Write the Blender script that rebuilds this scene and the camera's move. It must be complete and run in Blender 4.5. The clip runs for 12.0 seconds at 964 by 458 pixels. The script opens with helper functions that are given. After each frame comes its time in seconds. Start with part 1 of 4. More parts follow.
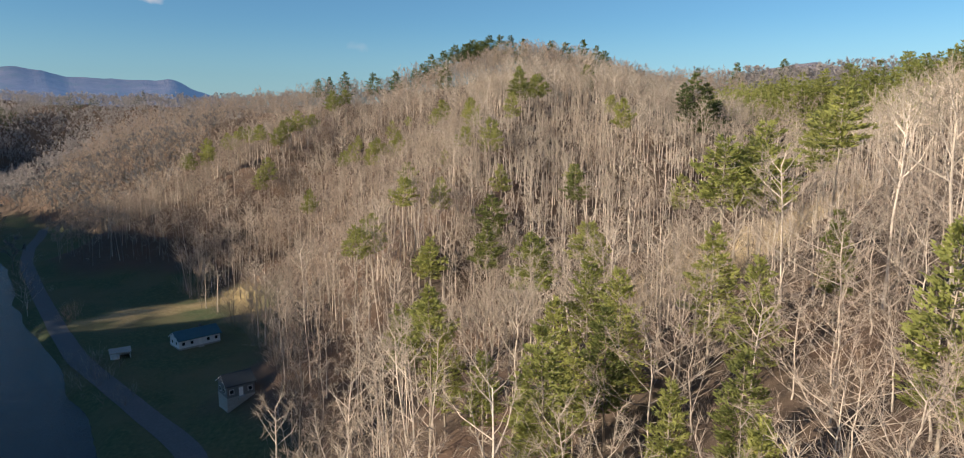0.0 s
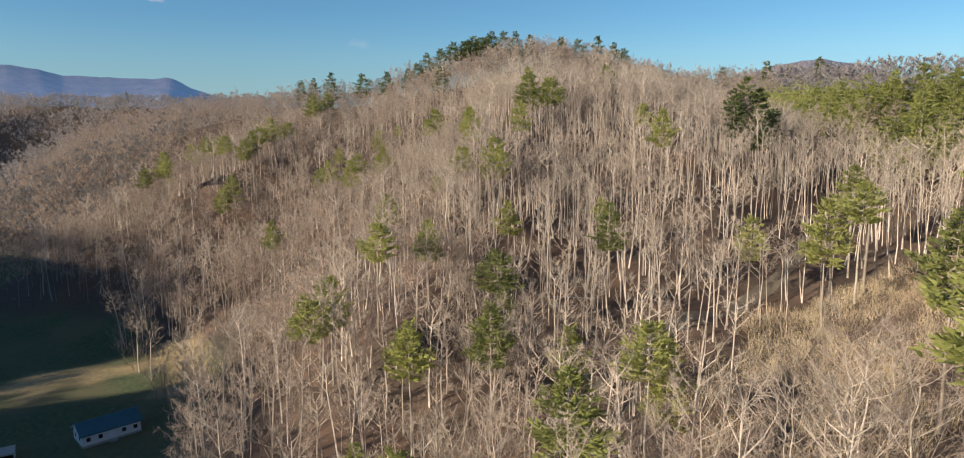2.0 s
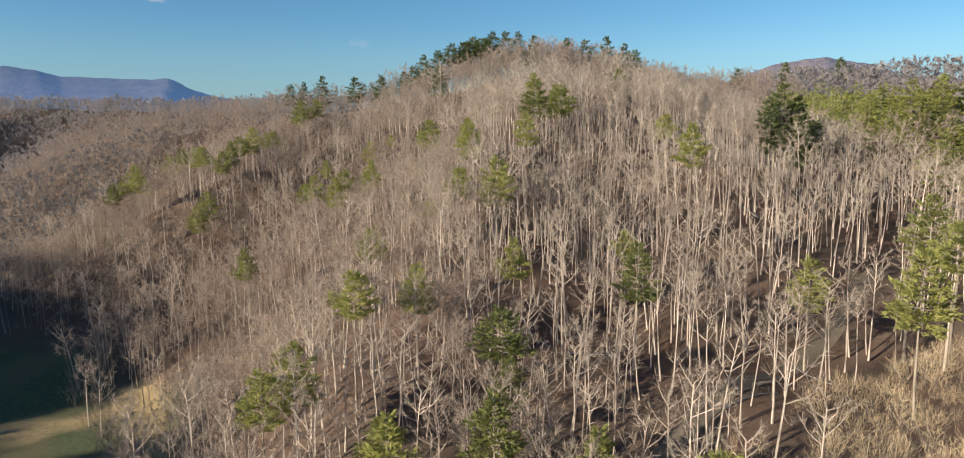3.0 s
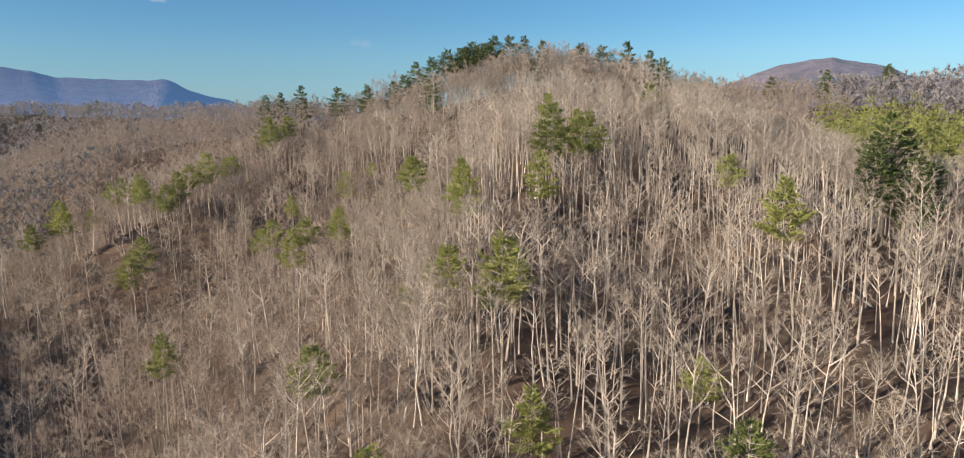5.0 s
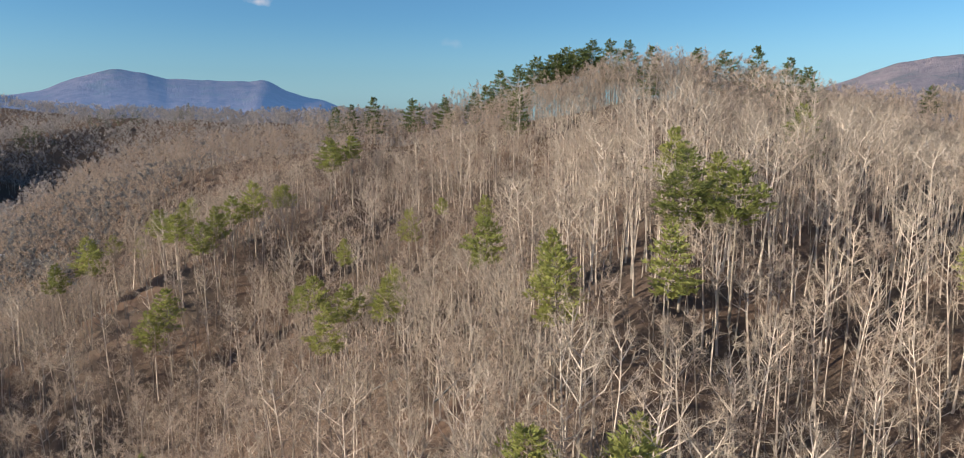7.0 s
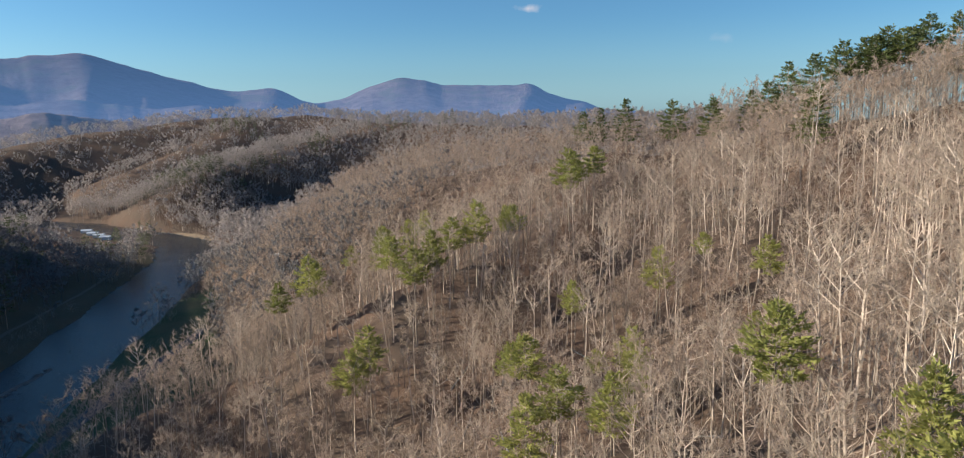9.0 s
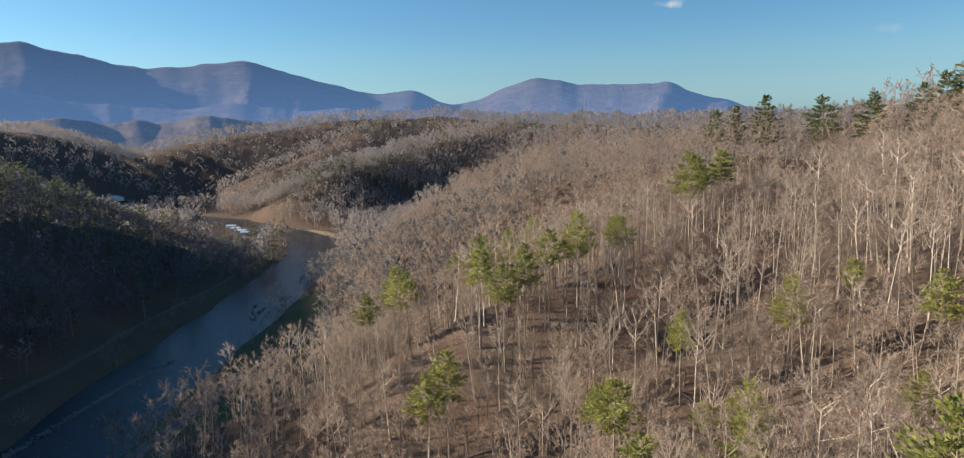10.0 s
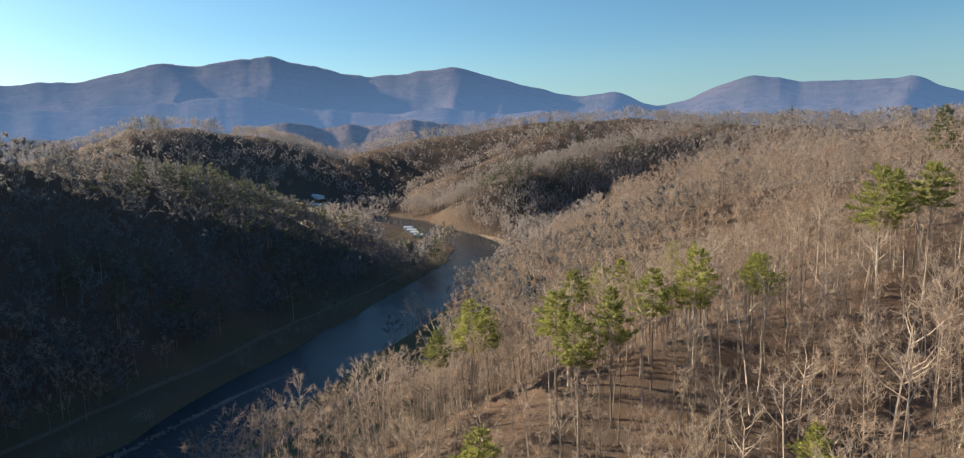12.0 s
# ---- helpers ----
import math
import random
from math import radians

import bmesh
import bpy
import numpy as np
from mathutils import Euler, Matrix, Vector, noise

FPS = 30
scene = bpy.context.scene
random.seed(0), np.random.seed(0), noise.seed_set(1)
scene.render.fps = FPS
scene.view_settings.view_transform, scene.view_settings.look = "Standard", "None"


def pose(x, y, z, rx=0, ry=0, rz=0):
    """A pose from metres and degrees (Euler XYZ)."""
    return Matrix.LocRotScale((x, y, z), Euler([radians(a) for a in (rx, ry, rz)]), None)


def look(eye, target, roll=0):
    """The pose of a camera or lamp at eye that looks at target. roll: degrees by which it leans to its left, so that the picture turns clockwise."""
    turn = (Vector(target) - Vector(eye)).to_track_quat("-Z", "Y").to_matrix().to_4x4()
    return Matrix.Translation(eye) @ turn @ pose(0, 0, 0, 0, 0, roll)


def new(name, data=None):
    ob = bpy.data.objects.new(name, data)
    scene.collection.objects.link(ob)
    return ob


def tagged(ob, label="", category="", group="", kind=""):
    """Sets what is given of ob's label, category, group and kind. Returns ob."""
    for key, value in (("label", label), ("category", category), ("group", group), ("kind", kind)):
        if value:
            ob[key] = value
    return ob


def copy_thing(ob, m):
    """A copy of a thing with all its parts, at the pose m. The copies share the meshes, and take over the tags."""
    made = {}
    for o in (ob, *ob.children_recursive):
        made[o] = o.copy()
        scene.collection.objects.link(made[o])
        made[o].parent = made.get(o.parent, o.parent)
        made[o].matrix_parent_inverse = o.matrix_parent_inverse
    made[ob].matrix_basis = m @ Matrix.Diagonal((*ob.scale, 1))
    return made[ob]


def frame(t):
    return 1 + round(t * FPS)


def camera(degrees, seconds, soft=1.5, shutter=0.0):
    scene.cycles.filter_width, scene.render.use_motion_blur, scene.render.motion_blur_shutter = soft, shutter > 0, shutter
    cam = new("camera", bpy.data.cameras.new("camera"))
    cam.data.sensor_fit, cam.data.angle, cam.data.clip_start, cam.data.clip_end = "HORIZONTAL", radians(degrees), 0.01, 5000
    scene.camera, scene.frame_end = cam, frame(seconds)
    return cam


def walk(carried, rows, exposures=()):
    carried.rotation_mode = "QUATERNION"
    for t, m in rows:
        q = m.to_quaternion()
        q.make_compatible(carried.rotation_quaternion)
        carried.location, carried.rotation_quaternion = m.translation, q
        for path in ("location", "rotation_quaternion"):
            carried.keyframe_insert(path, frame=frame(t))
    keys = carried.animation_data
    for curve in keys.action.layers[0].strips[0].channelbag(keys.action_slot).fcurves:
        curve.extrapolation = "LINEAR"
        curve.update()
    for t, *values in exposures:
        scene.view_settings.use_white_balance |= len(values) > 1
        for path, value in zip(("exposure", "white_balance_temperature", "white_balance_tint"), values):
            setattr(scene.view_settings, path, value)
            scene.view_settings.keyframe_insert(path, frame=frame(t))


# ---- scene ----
cam = camera(71.1, 12.0, soft=1.15)
METRES, EYE, TILT, LEAN, TURN = 300.0, 70.0, 0.0, 0.0, 0.0
ROWS = [
    (0.0, 0.0, 0.0, 0.0, -0.03, -8.86, 0.17),
    (0.5, 0.0004, 0.0421, 0.0038, 0.01, -8.9, 0.17),
    (1.0, 0.0003, 0.087, 0.0087, 0.04, -8.98, 0.16),
    (1.5, -0.0002, 0.1331, 0.0142, 0.03, -9.01, 0.26),
    (2.0, 0.0003, 0.1793, 0.02, 0.09, -9.08, 0.3),
    (2.5, 0.0005, 0.2259, 0.0269, 0.13, -9.15, 0.36),
    (3.0, 0.0006, 0.273, 0.0345, 0.15, -9.15, 0.48),
    (5.0, 0.0018, 0.4538, 0.0645, 0.25, -9.17, 0.5),
    (5.5, 0.0019, 0.4961, 0.0729, 0.34, -9.17, 0.43),
    (6.0, 0.001, 0.5369, 0.0802, 1.53, -9.22, 0.33),
    (6.5, -0.0016, 0.5778, 0.0867, 3.56, -9.26, 0.32),
    (7.0, -0.0064, 0.6174, 0.0925, 7.64, -9.19, 0.26),
    (9.0, -0.0367, 0.7615, 0.1, 29.2, -8.93, 0.99),
    (9.5, -0.0414, 0.7973, 0.0999, 34.85, -8.85, 1.17),
    (10.0, -0.0463, 0.8331, 0.1001, 40.55, -8.69, 1.27),
    (10.5, -0.0517, 0.8704, 0.0999, 45.39, -8.54, 1.42),
    (11.0, -0.0584, 0.9086, 0.0993, 49.61, -8.43, 1.47),
    (11.5, -0.0666, 0.9463, 0.0989, 53.64, -8.26, 1.49),
    (12.0, -0.0768, 0.9852, 0.099, 57.68, -8.08, 1.52),
]
walk(cam, [(t, pose(0, 0, EYE, TILT, LEAN, TURN) @ pose(METRES * x, METRES * y, METRES * z, 90 + pitch, roll, yaw)) for t, x, y, z, yaw, pitch, roll in ROWS],
     exposures=[(0.0, 0.88, 6550, 10), (6.0, 0.89, 6200, 10), (9.0, 0.95, 6250, 10), (12.0, 1.10, 7000, 10)])

# ---- light ----
SUN_AZ, SUN_EL = -118.0, 17.6          # degrees: clockwise from +y, above the horizon
world = bpy.data.worlds.new("sky")
scene.world = world
world.use_nodes = True
wn, wl = world.node_tree.nodes, world.node_tree.links
sky = wn.new("ShaderNodeTexSky")
sky.sky_type, sky.sun_disc = "NISHITA", False
sky.sun_elevation, sky.sun_rotation = radians(SUN_EL), radians(SUN_AZ % 360)
sky.altitude, sky.air_density, sky.dust_density, sky.ozone_density = 600, 1.0, 0.7, 2.4
tint = wn.new("ShaderNodeMix")
tint.data_type, tint.blend_type = "RGBA", "MULTIPLY"
tint.inputs[0].default_value, tint.inputs[7].default_value = 1.0, (0.64, 0.972, 1.155, 1)
# thin white haze low over the horizon
seen = wn.new("ShaderNodeTexCoord")
height, low, pale = wn.new("ShaderNodeSeparateXYZ"), wn.new("ShaderNodeMapRange"), wn.new("ShaderNodeHueSaturation")
wl.new(seen.outputs["Generated"], height.inputs[0])
wl.new(height.outputs["Z"], low.inputs["Value"])
low.interpolation_type = "SMOOTHSTEP"
for k, v in (("From Min", 0.0), ("From Max", 0.15), ("To Min", 1.0), ("To Max", 0.0)):
    low.inputs[k].default_value = v
pale.inputs["Saturation"].default_value = 0.35
wl.new(low.outputs[0], pale.inputs["Fac"])
wl.new(sky.outputs[0], pale.inputs["Color"])
wl.new(pale.outputs[0], tint.inputs[6])
# two small puffs of cloud near the top of the sky
colour = tint.outputs[2]
for (cx, cy, cz), size, white in (((-0.422, 0.893, 0.158), 0.026, 0.75), ((-0.174, 0.979, 0.108), 0.028, 0.16)):
    wob = wn.new("ShaderNodeTexNoise")
    wob.inputs["Scale"].default_value, wob.inputs["Detail"].default_value = 55, 6
    wl.new(seen.outputs["Generated"], wob.inputs["Vector"])
    off = wn.new("ShaderNodeVectorMath")
    off.operation = "SUBTRACT"
    off.inputs[1].default_value = (cx, cy, cz)
    wl.new(seen.outputs["Generated"], off.inputs[0])
    flat = wn.new("ShaderNodeVectorMath")
    flat.operation = "MULTIPLY"
    flat.inputs[1].default_value = (1, 1, 3.0)
    wl.new(off.outputs[0], flat.inputs[0])
    away = wn.new("ShaderNodeVectorMath")
    away.operation = "LENGTH"
    wl.new(flat.outputs[0], away.inputs[0])
    rag = wn.new("ShaderNodeMath")
    rag.operation = "MULTIPLY_ADD"
    wl.new(wob.outputs[0], rag.inputs[0])
    rag.inputs[1].default_value = size * 1.6
    wl.new(away.outputs["Value"], rag.inputs[2])
    edge = wn.new("ShaderNodeMapRange")
    wl.new(rag.outputs[0], edge.inputs["Value"])
    for k, v in (("From Min", size * 1.5), ("From Max", size * 0.7), ("To Min", 0.0), ("To Max", white)):
        edge.inputs[k].default_value = v
    puff = wn.new("ShaderNodeMix")
    puff.data_type = "RGBA"
    wl.new(edge.outputs[0], puff.inputs[0])
    wl.new(colour, puff.inputs[6])
    puff.inputs[7].default_value = (6.6, 6.2, 6.4, 1)
    colour = puff.outputs[2]
wl.new(colour, wn["Background"].inputs["Color"])
wn["Background"].inputs["Strength"].default_value = 0.060

sun = new("sun", bpy.data.lights.new("sun", "SUN"))
sun.data.energy, sun.data.angle, sun.data.color = 5.0, radians(0.5), (1.0, 0.88, 0.675)
a, e = radians(SUN_AZ), radians(SUN_EL)
sun.matrix_world = look((math.sin(a) * math.cos(e) * 900, math.cos(a) * math.cos(e) * 900, math.sin(e) * 900), (0, 0, 0))


# ---- materials ----
def material(name, rough=0.8, spec=0.3):
    m = bpy.data.materials.new(name)
    m.use_nodes = True
    b = m.node_tree.nodes["Principled BSDF"]
    b.inputs["Roughness"].default_value = rough
    b.inputs["Specular IOR Level"].default_value = spec
    return m, m.node_tree.nodes, m.node_tree.links, b


def noise_tex(n, l, scale, detail=4.0, space="Position", rough=0.55):
    geo = n.new("ShaderNodeNewGeometry") if space == "Position" else n.new("ShaderNodeTexCoord")
    t = n.new("ShaderNodeTexNoise")
    t.inputs["Scale"].default_value, t.inputs["Detail"].default_value, t.inputs["Roughness"].default_value = scale, detail, rough
    l.new(geo.outputs[space], t.inputs["Vector"])
    return t.outputs[0]


def ramp(n, l, fac, *stops):
    r = n.new("ShaderNodeValToRGB")
    while len(r.color_ramp.elements) < len(stops):
        r.color_ramp.elements.new(0.5)
    for el, (at, c) in zip(r.color_ramp.elements, stops):
        el.position, el.color = at, (*c, 1)
    l.new(fac, r.inputs[0])
    return r.outputs[0]


def blend(n, l, fac, one, two, mode="MIX"):
    x = n.new("ShaderNodeMix")
    x.data_type, x.blend_type = "RGBA", mode
    for sock, v in ((x.inputs[0], fac), (x.inputs[6], one), (x.inputs[7], two)):
        if isinstance(v, (int, float)):
            sock.default_value = v
        elif isinstance(v, tuple):
            sock.default_value = (*v, 1)
        else:
            l.new(v, sock)
    return x.outputs[2]


def bump(n, l, b, height, strength, distance):
    k = n.new("ShaderNodeBump")
    k.inputs["Strength"].default_value, k.inputs["Distance"].default_value = strength, distance
    l.new(height, k.inputs["Height"])
    l.new(k.outputs[0], b.inputs["Normal"])


def plain(name, colour, rough=0.7, vary=0.25, scale=3.0, spec=0.3, metal=0.0):
    m, n, l, b = material(name, rough, spec)
    lo, hi = tuple(c * (1 - vary) for c in colour), tuple(min(1, c * (1 + vary)) for c in colour)
    c = ramp(n, l, noise_tex(n, l, scale, 6), (0.3, lo), (0.7, hi))
    c = blend(n, l, noise_tex(n, l, scale * 0.13, 3), c, tuple(x * 0.85 for x in colour))
    l.new(c, b.inputs["Base Color"])
    b.inputs["Metallic"].default_value = metal
    return m


def woody(name, one, two, three, through_light=0.0):
    """Bark or twigs: hue by tree (tone), by branch and by fine grain."""
    m, n, l, b = material(name, 0.9, 0.15)
    at = n.new("ShaderNodeAttribute")
    at.attribute_name = "tone"
    info = n.new("ShaderNodeObjectInfo")
    add = n.new("ShaderNodeMath")
    add.operation = "ADD"
    l.new(at.outputs["Fac"], add.inputs[0])
    l.new(info.outputs["Random"], add.inputs[1])
    wrap = n.new("ShaderNodeMath")
    wrap.operation = "FRACT"
    l.new(add.outputs[0], wrap.inputs[0])
    c = ramp(n, l, wrap.outputs[0], (0.0, one), (0.55, two), (1.0, three))
    geo = n.new("ShaderNodeNewGeometry")
    shade = ramp(n, l, geo.outputs["Random Per Island"], (0.0, (0.84, 0.84, 0.84)), (1.0, (1.14, 1.14, 1.14)))
    c = blend(n, l, 1.0, c, shade, "MULTIPLY")
    grain = ramp(n, l, noise_tex(n, l, 2.2, 5), (0.3, (0.78, 0.78, 0.8)), (0.7, (1.15, 1.13, 1.1)))
    c = blend(n, l, 1.0, c, grain, "MULTIPLY")
    l.new(c, b.inputs["Base Color"])
    if through_light:
        thin, mix = n.new("ShaderNodeBsdfTranslucent"), n.new("ShaderNodeMixShader")
        mix.inputs[0].default_value = through_light
        l.new(c, thin.inputs["Color"])
        l.new(b.outputs[0], mix.inputs[1])
        l.new(thin.outputs[0], mix.inputs[2])
        l.new(mix.outputs[0], n["Material Output"].inputs["Surface"])
    return m


BARK = woody("bark", (0.18, 0.152, 0.130), (0.32, 0.272, 0.235), (0.245, 0.202, 0.175))
PALE_BARK = woody("pale_bark", (0.42, 0.354, 0.305), (0.62, 0.524, 0.455), (0.40, 0.328, 0.282))
TWIG = woody("twig", (0.30, 0.248, 0.203), (0.51, 0.428, 0.353), (0.42, 0.337, 0.282), 0.40)
BROWN_TWIG = woody("brown_twig", (0.285, 0.226, 0.188), (0.465, 0.375, 0.312), (0.39, 0.304, 0.256), 0.40)
# twigs of the distant hills, turned grey-lilac to stand in for air haze
HAZED_TWIG = woody("hazed_twig", (0.34, 0.307, 0.298), (0.41, 0.370, 0.360), (0.375, 0.335, 0.324), 0.5)
# twigs darkened and greyed: the far bank's shade and haze put into colour
SHADE_TWIG = woody("shade_twig", (0.185, 0.183, 0.190), (0.225, 0.222, 0.230), (0.205, 0.202, 0.209), 0.5)
PINE_BARK = woody("pine_bark", (0.25, 0.20, 0.16), (0.34, 0.285, 0.235), (0.42, 0.36, 0.30))
# darker copy of the pine needles; the crest pines' shade is in this colour
SHADED_NEEDLE = woody("shaded_needle", (0.11, 0.14, 0.055), (0.145, 0.17, 0.06), (0.08, 0.11, 0.05), 0.35)
NEEDLE = woody("needle", (0.262, 0.280, 0.090), (0.365, 0.368, 0.122), (0.178, 0.198, 0.072), 0.5)
# needles of far pines, greyed in colour for the haze before them
HAZED_NEEDLE = woody("hazed_needle", (0.12, 0.136, 0.085), (0.155, 0.168, 0.10), (0.10, 0.118, 0.075), 0.4)
BEECH = woody("dry_leaf", (0.48, 0.37, 0.24), (0.56, 0.45, 0.30), (0.38, 0.27, 0.18))


def ground_material():
    m, n, l, b = material("forest_floor_and_grass", 0.95, 0.1)
    leaf = ramp(n, l, noise_tex(n, l, 1.4, 8, rough=0.7), (0.25, (0.062, 0.044, 0.036)), (0.5, (0.120, 0.083, 0.065)), (0.75, (0.20, 0.139, 0.108)))
    leaf = blend(n, l, ramp(n, l, noise_tex(n, l, 0.06, 4), (0.4, (0, 0, 0)), (0.65, (1, 1, 1))), leaf, (0.105, 0.079, 0.063))
    leaf = blend(n, l, ramp(n, l, noise_tex(n, l, 0.04, 5), (0.5, (0, 0, 0)), (0.62, (1, 1, 1))), leaf, (0.135, 0.088, 0.066))
    grass = ramp(n, l, noise_tex(n, l, 0.9, 8, rough=0.7), (0.3, (0.055, 0.075, 0.042)), (0.55, (0.095, 0.115, 0.060)), (0.8, (0.18, 0.165, 0.095)))
    grass = blend(n, l, ramp(n, l, noise_tex(n, l, 0.035, 4), (0.45, (0, 0, 0)), (0.62, (1, 1, 1))), grass, (0.13, 0.12, 0.068))
    at = n.new("ShaderNodeAttribute")
    at.attribute_name = "meadow"
    # tan straw and bare earth, made paler for the sun strip lying there
    straw = ramp(n, l, noise_tex(n, l, 0.6, 8, rough=0.7), (0.3, (0.25, 0.18, 0.095)), (0.7, (0.42, 0.32, 0.18)))
    sunny_straw = n.new("ShaderNodeAttribute")
    sunny_straw.attribute_name = "sunny_straw"
    c = blend(n, l, sunny_straw.outputs["Fac"], blend(n, l, at.outputs["Fac"], leaf, grass), straw)
    l.new(c, b.inputs["Base Color"])
    bump(n, l, b, noise_tex(n, l, 3.0, 8, rough=0.7), 0.8, 0.3)
    return m


def water_material():
    m, n, l, b = material("river_water", 0.10, 0.2)
    b.inputs["IOR"].default_value = 1.33
    # base tinted bluer than the water itself, for the sky it reflects
    c = ramp(n, l, noise_tex(n, l, 0.05, 3), (0.35, (0.012, 0.022, 0.034)), (0.7, (0.022, 0.034, 0.046)))
    l.new(c, b.inputs["Base Color"])
    bump(n, l, b, noise_tex(n, l, 0.9, 5, rough=0.65), 0.75, 0.25)
    return m


GROUND, WATER = ground_material(), water_material()
SAND = plain("sandy_bank", (0.20, 0.145, 0.10), 0.95, 0.4, 0.5)
ASPHALT = plain("asphalt", (0.125, 0.125, 0.13), 0.9, 0.25, 2.0)
GRAVEL = plain("gravel_track", (0.16, 0.13, 0.10), 0.95, 0.35, 2.5)


# ---- helpers for meshes ----
def mesh_of(name, v, f, mats, slot=None, tone=None, smooth=False):
    """A mesh from arrays of vertices and of triangles or quads."""
    v, f = np.asarray(v, np.float32), np.asarray(f, np.int32)
    k = f.shape[1]
    me = bpy.data.meshes.new(name)
    me.vertices.add(len(v))
    me.vertices.foreach_set("co", v.ravel())
    me.loops.add(f.size)
    me.loops.foreach_set("vertex_index", f.ravel())
    me.polygons.add(len(f))
    me.polygons.foreach_set("loop_start", np.arange(0, f.size, k, dtype=np.int32))
    for m in mats:
        me.materials.append(m)
    if slot is not None:
        me.polygons.foreach_set("material_index", np.asarray(slot, np.int32))
    me.update(calc_edges=True)
    me.polygons.foreach_set("use_smooth", np.full(len(f), smooth))
    if tone is not None:
        me.attributes.new("tone", "FLOAT", "POINT").data.foreach_set("value", np.asarray(tone, np.float32))
    return me


def part(name, bm, mat, parent, label=""):
    me = bm
    if isinstance(bm, bmesh.types.BMesh):
        me = bpy.data.meshes.new(name)
        bm.to_mesh(me)
        bm.free()
        me.materials.append(mat)
    ob = new(name, me)
    ob.parent = parent
    return tagged(ob, label) if label else ob


def value_noise(x, y, cell, seed=0):
    """Smooth noise from -1 to 1 over a plane."""
    x, y = np.asarray(x, float) / cell, np.asarray(y, float) / cell
    ix, iy = np.floor(x), np.floor(y)
    fx, fy = x - ix, y - iy
    fx, fy = fx * fx * (3 - 2 * fx), fy * fy * (3 - 2 * fy)

    def h(i, j):
        s = np.sin(i * 127.1 + j * 311.7 + seed * 74.7) * 43758.5453
        return 2 * (s - np.floor(s)) - 1
    return (h(ix, iy) * (1 - fx) + h(ix + 1, iy) * fx) * (1 - fy) + (h(ix, iy + 1) * (1 - fx) + h(ix + 1, iy + 1) * fx) * fy


def to_line(x, y, line):
    """Distance to a polyline, and the third value along it."""
    best, val = np.full(np.shape(x), 1e9), np.zeros(np.shape(x))
    for (x0, y0, z0), (x1, y1, z1) in zip(line, line[1:]):
        dx, dy = x1 - x0, y1 - y0
        s = np.clip(((x - x0) * dx + (y - y0) * dy) / (dx * dx + dy * dy), 0, 1)
        d = np.hypot(x - x0 - s * dx, y - y0 - s * dy)
        val = np.where(d < best, z0 + s * (z1 - z0), val)
        best = np.minimum(best, d)
    return best, val


# ---- the land ----
# crest lines: fall per metre, roundness, then x, y, height
CRESTS = [
    (0.62, 14, [(30, 480, 101), (24, 420, 86), (22, 345, 76), (12, 310, 70), (4, 280, 61), (2, 240, 46), (-18, 200, 31), (-34, 170, 15)]),
    (0.45, 22, [(30, 480, 101), (60, 468, 95), (100, 505, 84), (150, 560, 88), (210, 552, 95), (285, 545, 99), (345, 536, 103), (420, 520, 112)]),
    (0.58, 18, [(30, 480, 101), (-12, 518, 100), (-30, 521, 95), (-45, 524, 90), (-75, 527, 83), (-102, 525, 81), (-150, 535, 77), (-190, 545, 74), (-268, 580, 65), (-350, 600, 42), (-430, 612, 8)]),
    (0.58, 14, [(-102, 525, 80), (-103, 450, 62), (-112, 405, 49), (-146, 374, 38), (-180, 350, 18)]),
    (0.52, 18, [(60, 460, 92), (68, 360, 77), (68, 290, 65), (58, 250, 54), (40, 210, 34)]),
    (0.55, 12, [(250, 250, 100), (160, 170, 78), (100, 125, 62), (62, 95, 51), (44, 40, 46), (40, -60, 46), (60, -400, 70)]),
    (0.50, 20, [(250, 250, 98), (200, 298, 82), (166, 330, 74), (154, 375, 69), (170, 440, 74), (210, 552, 90)]),
    # last points lie out of view, raised until the ridge shades the valley
    (0.70, 20, [(-660, 560, 2), (-622, 480, 20), (-582, 428, 46), (-540, 378, 63), (-499, 334, 73), (-474, 298, 82), (-456, 262, 91), (-430, 180, 112), (-410, 60, 127), (-405, -60, 136), (-400, -400, 145)]),
    (0.45, 16, [(-560, 696, 2), (-600, 712, 24), (-638, 726, 46), (-655, 800, 62), (-645, 900, 80), (-635, 1114, 100)]),
    (0.45, 30, [(-780, 690, 6), (-830, 780, 48), (-870, 950, 88), (-900, 1150, 118)]),
    (0.42, 35, [(-1000, 640, 8), (-1060, 720, 72), (-1080, 850, 92), (-1020, 1000, 114), (-900, 1150, 118), (-635, 1114, 101), (-400, 1000, 95), (-200, 900, 93), (0, 800, 93), (150, 560, 88)]),
    (0.40, 40, [(-1485, 828, 64), (-1600, 760, 93), (-1420, 650, 106), (-1225, 580, 102), (-1222, 490, 119), (-1230, 400, 124), (-1235, 315, 88), (-1300, 180, 60)]),
]
RIVER = [(-100, -400, 0), (-80, -150, 0), (-76, 0, 0), (-84, 85, 0), (-105, 126, 0), (-133, 164, 0), (-160, 194, 0), (-196, 238, 0), (-256, 320, 0), (-290, 356, 0),
         (-335, 412, 0), (-390, 478, 0), (-455, 552, 0), (-530, 617, 0), (-620, 630, 0), (-720, 642, 0), (-830, 625, 0)]
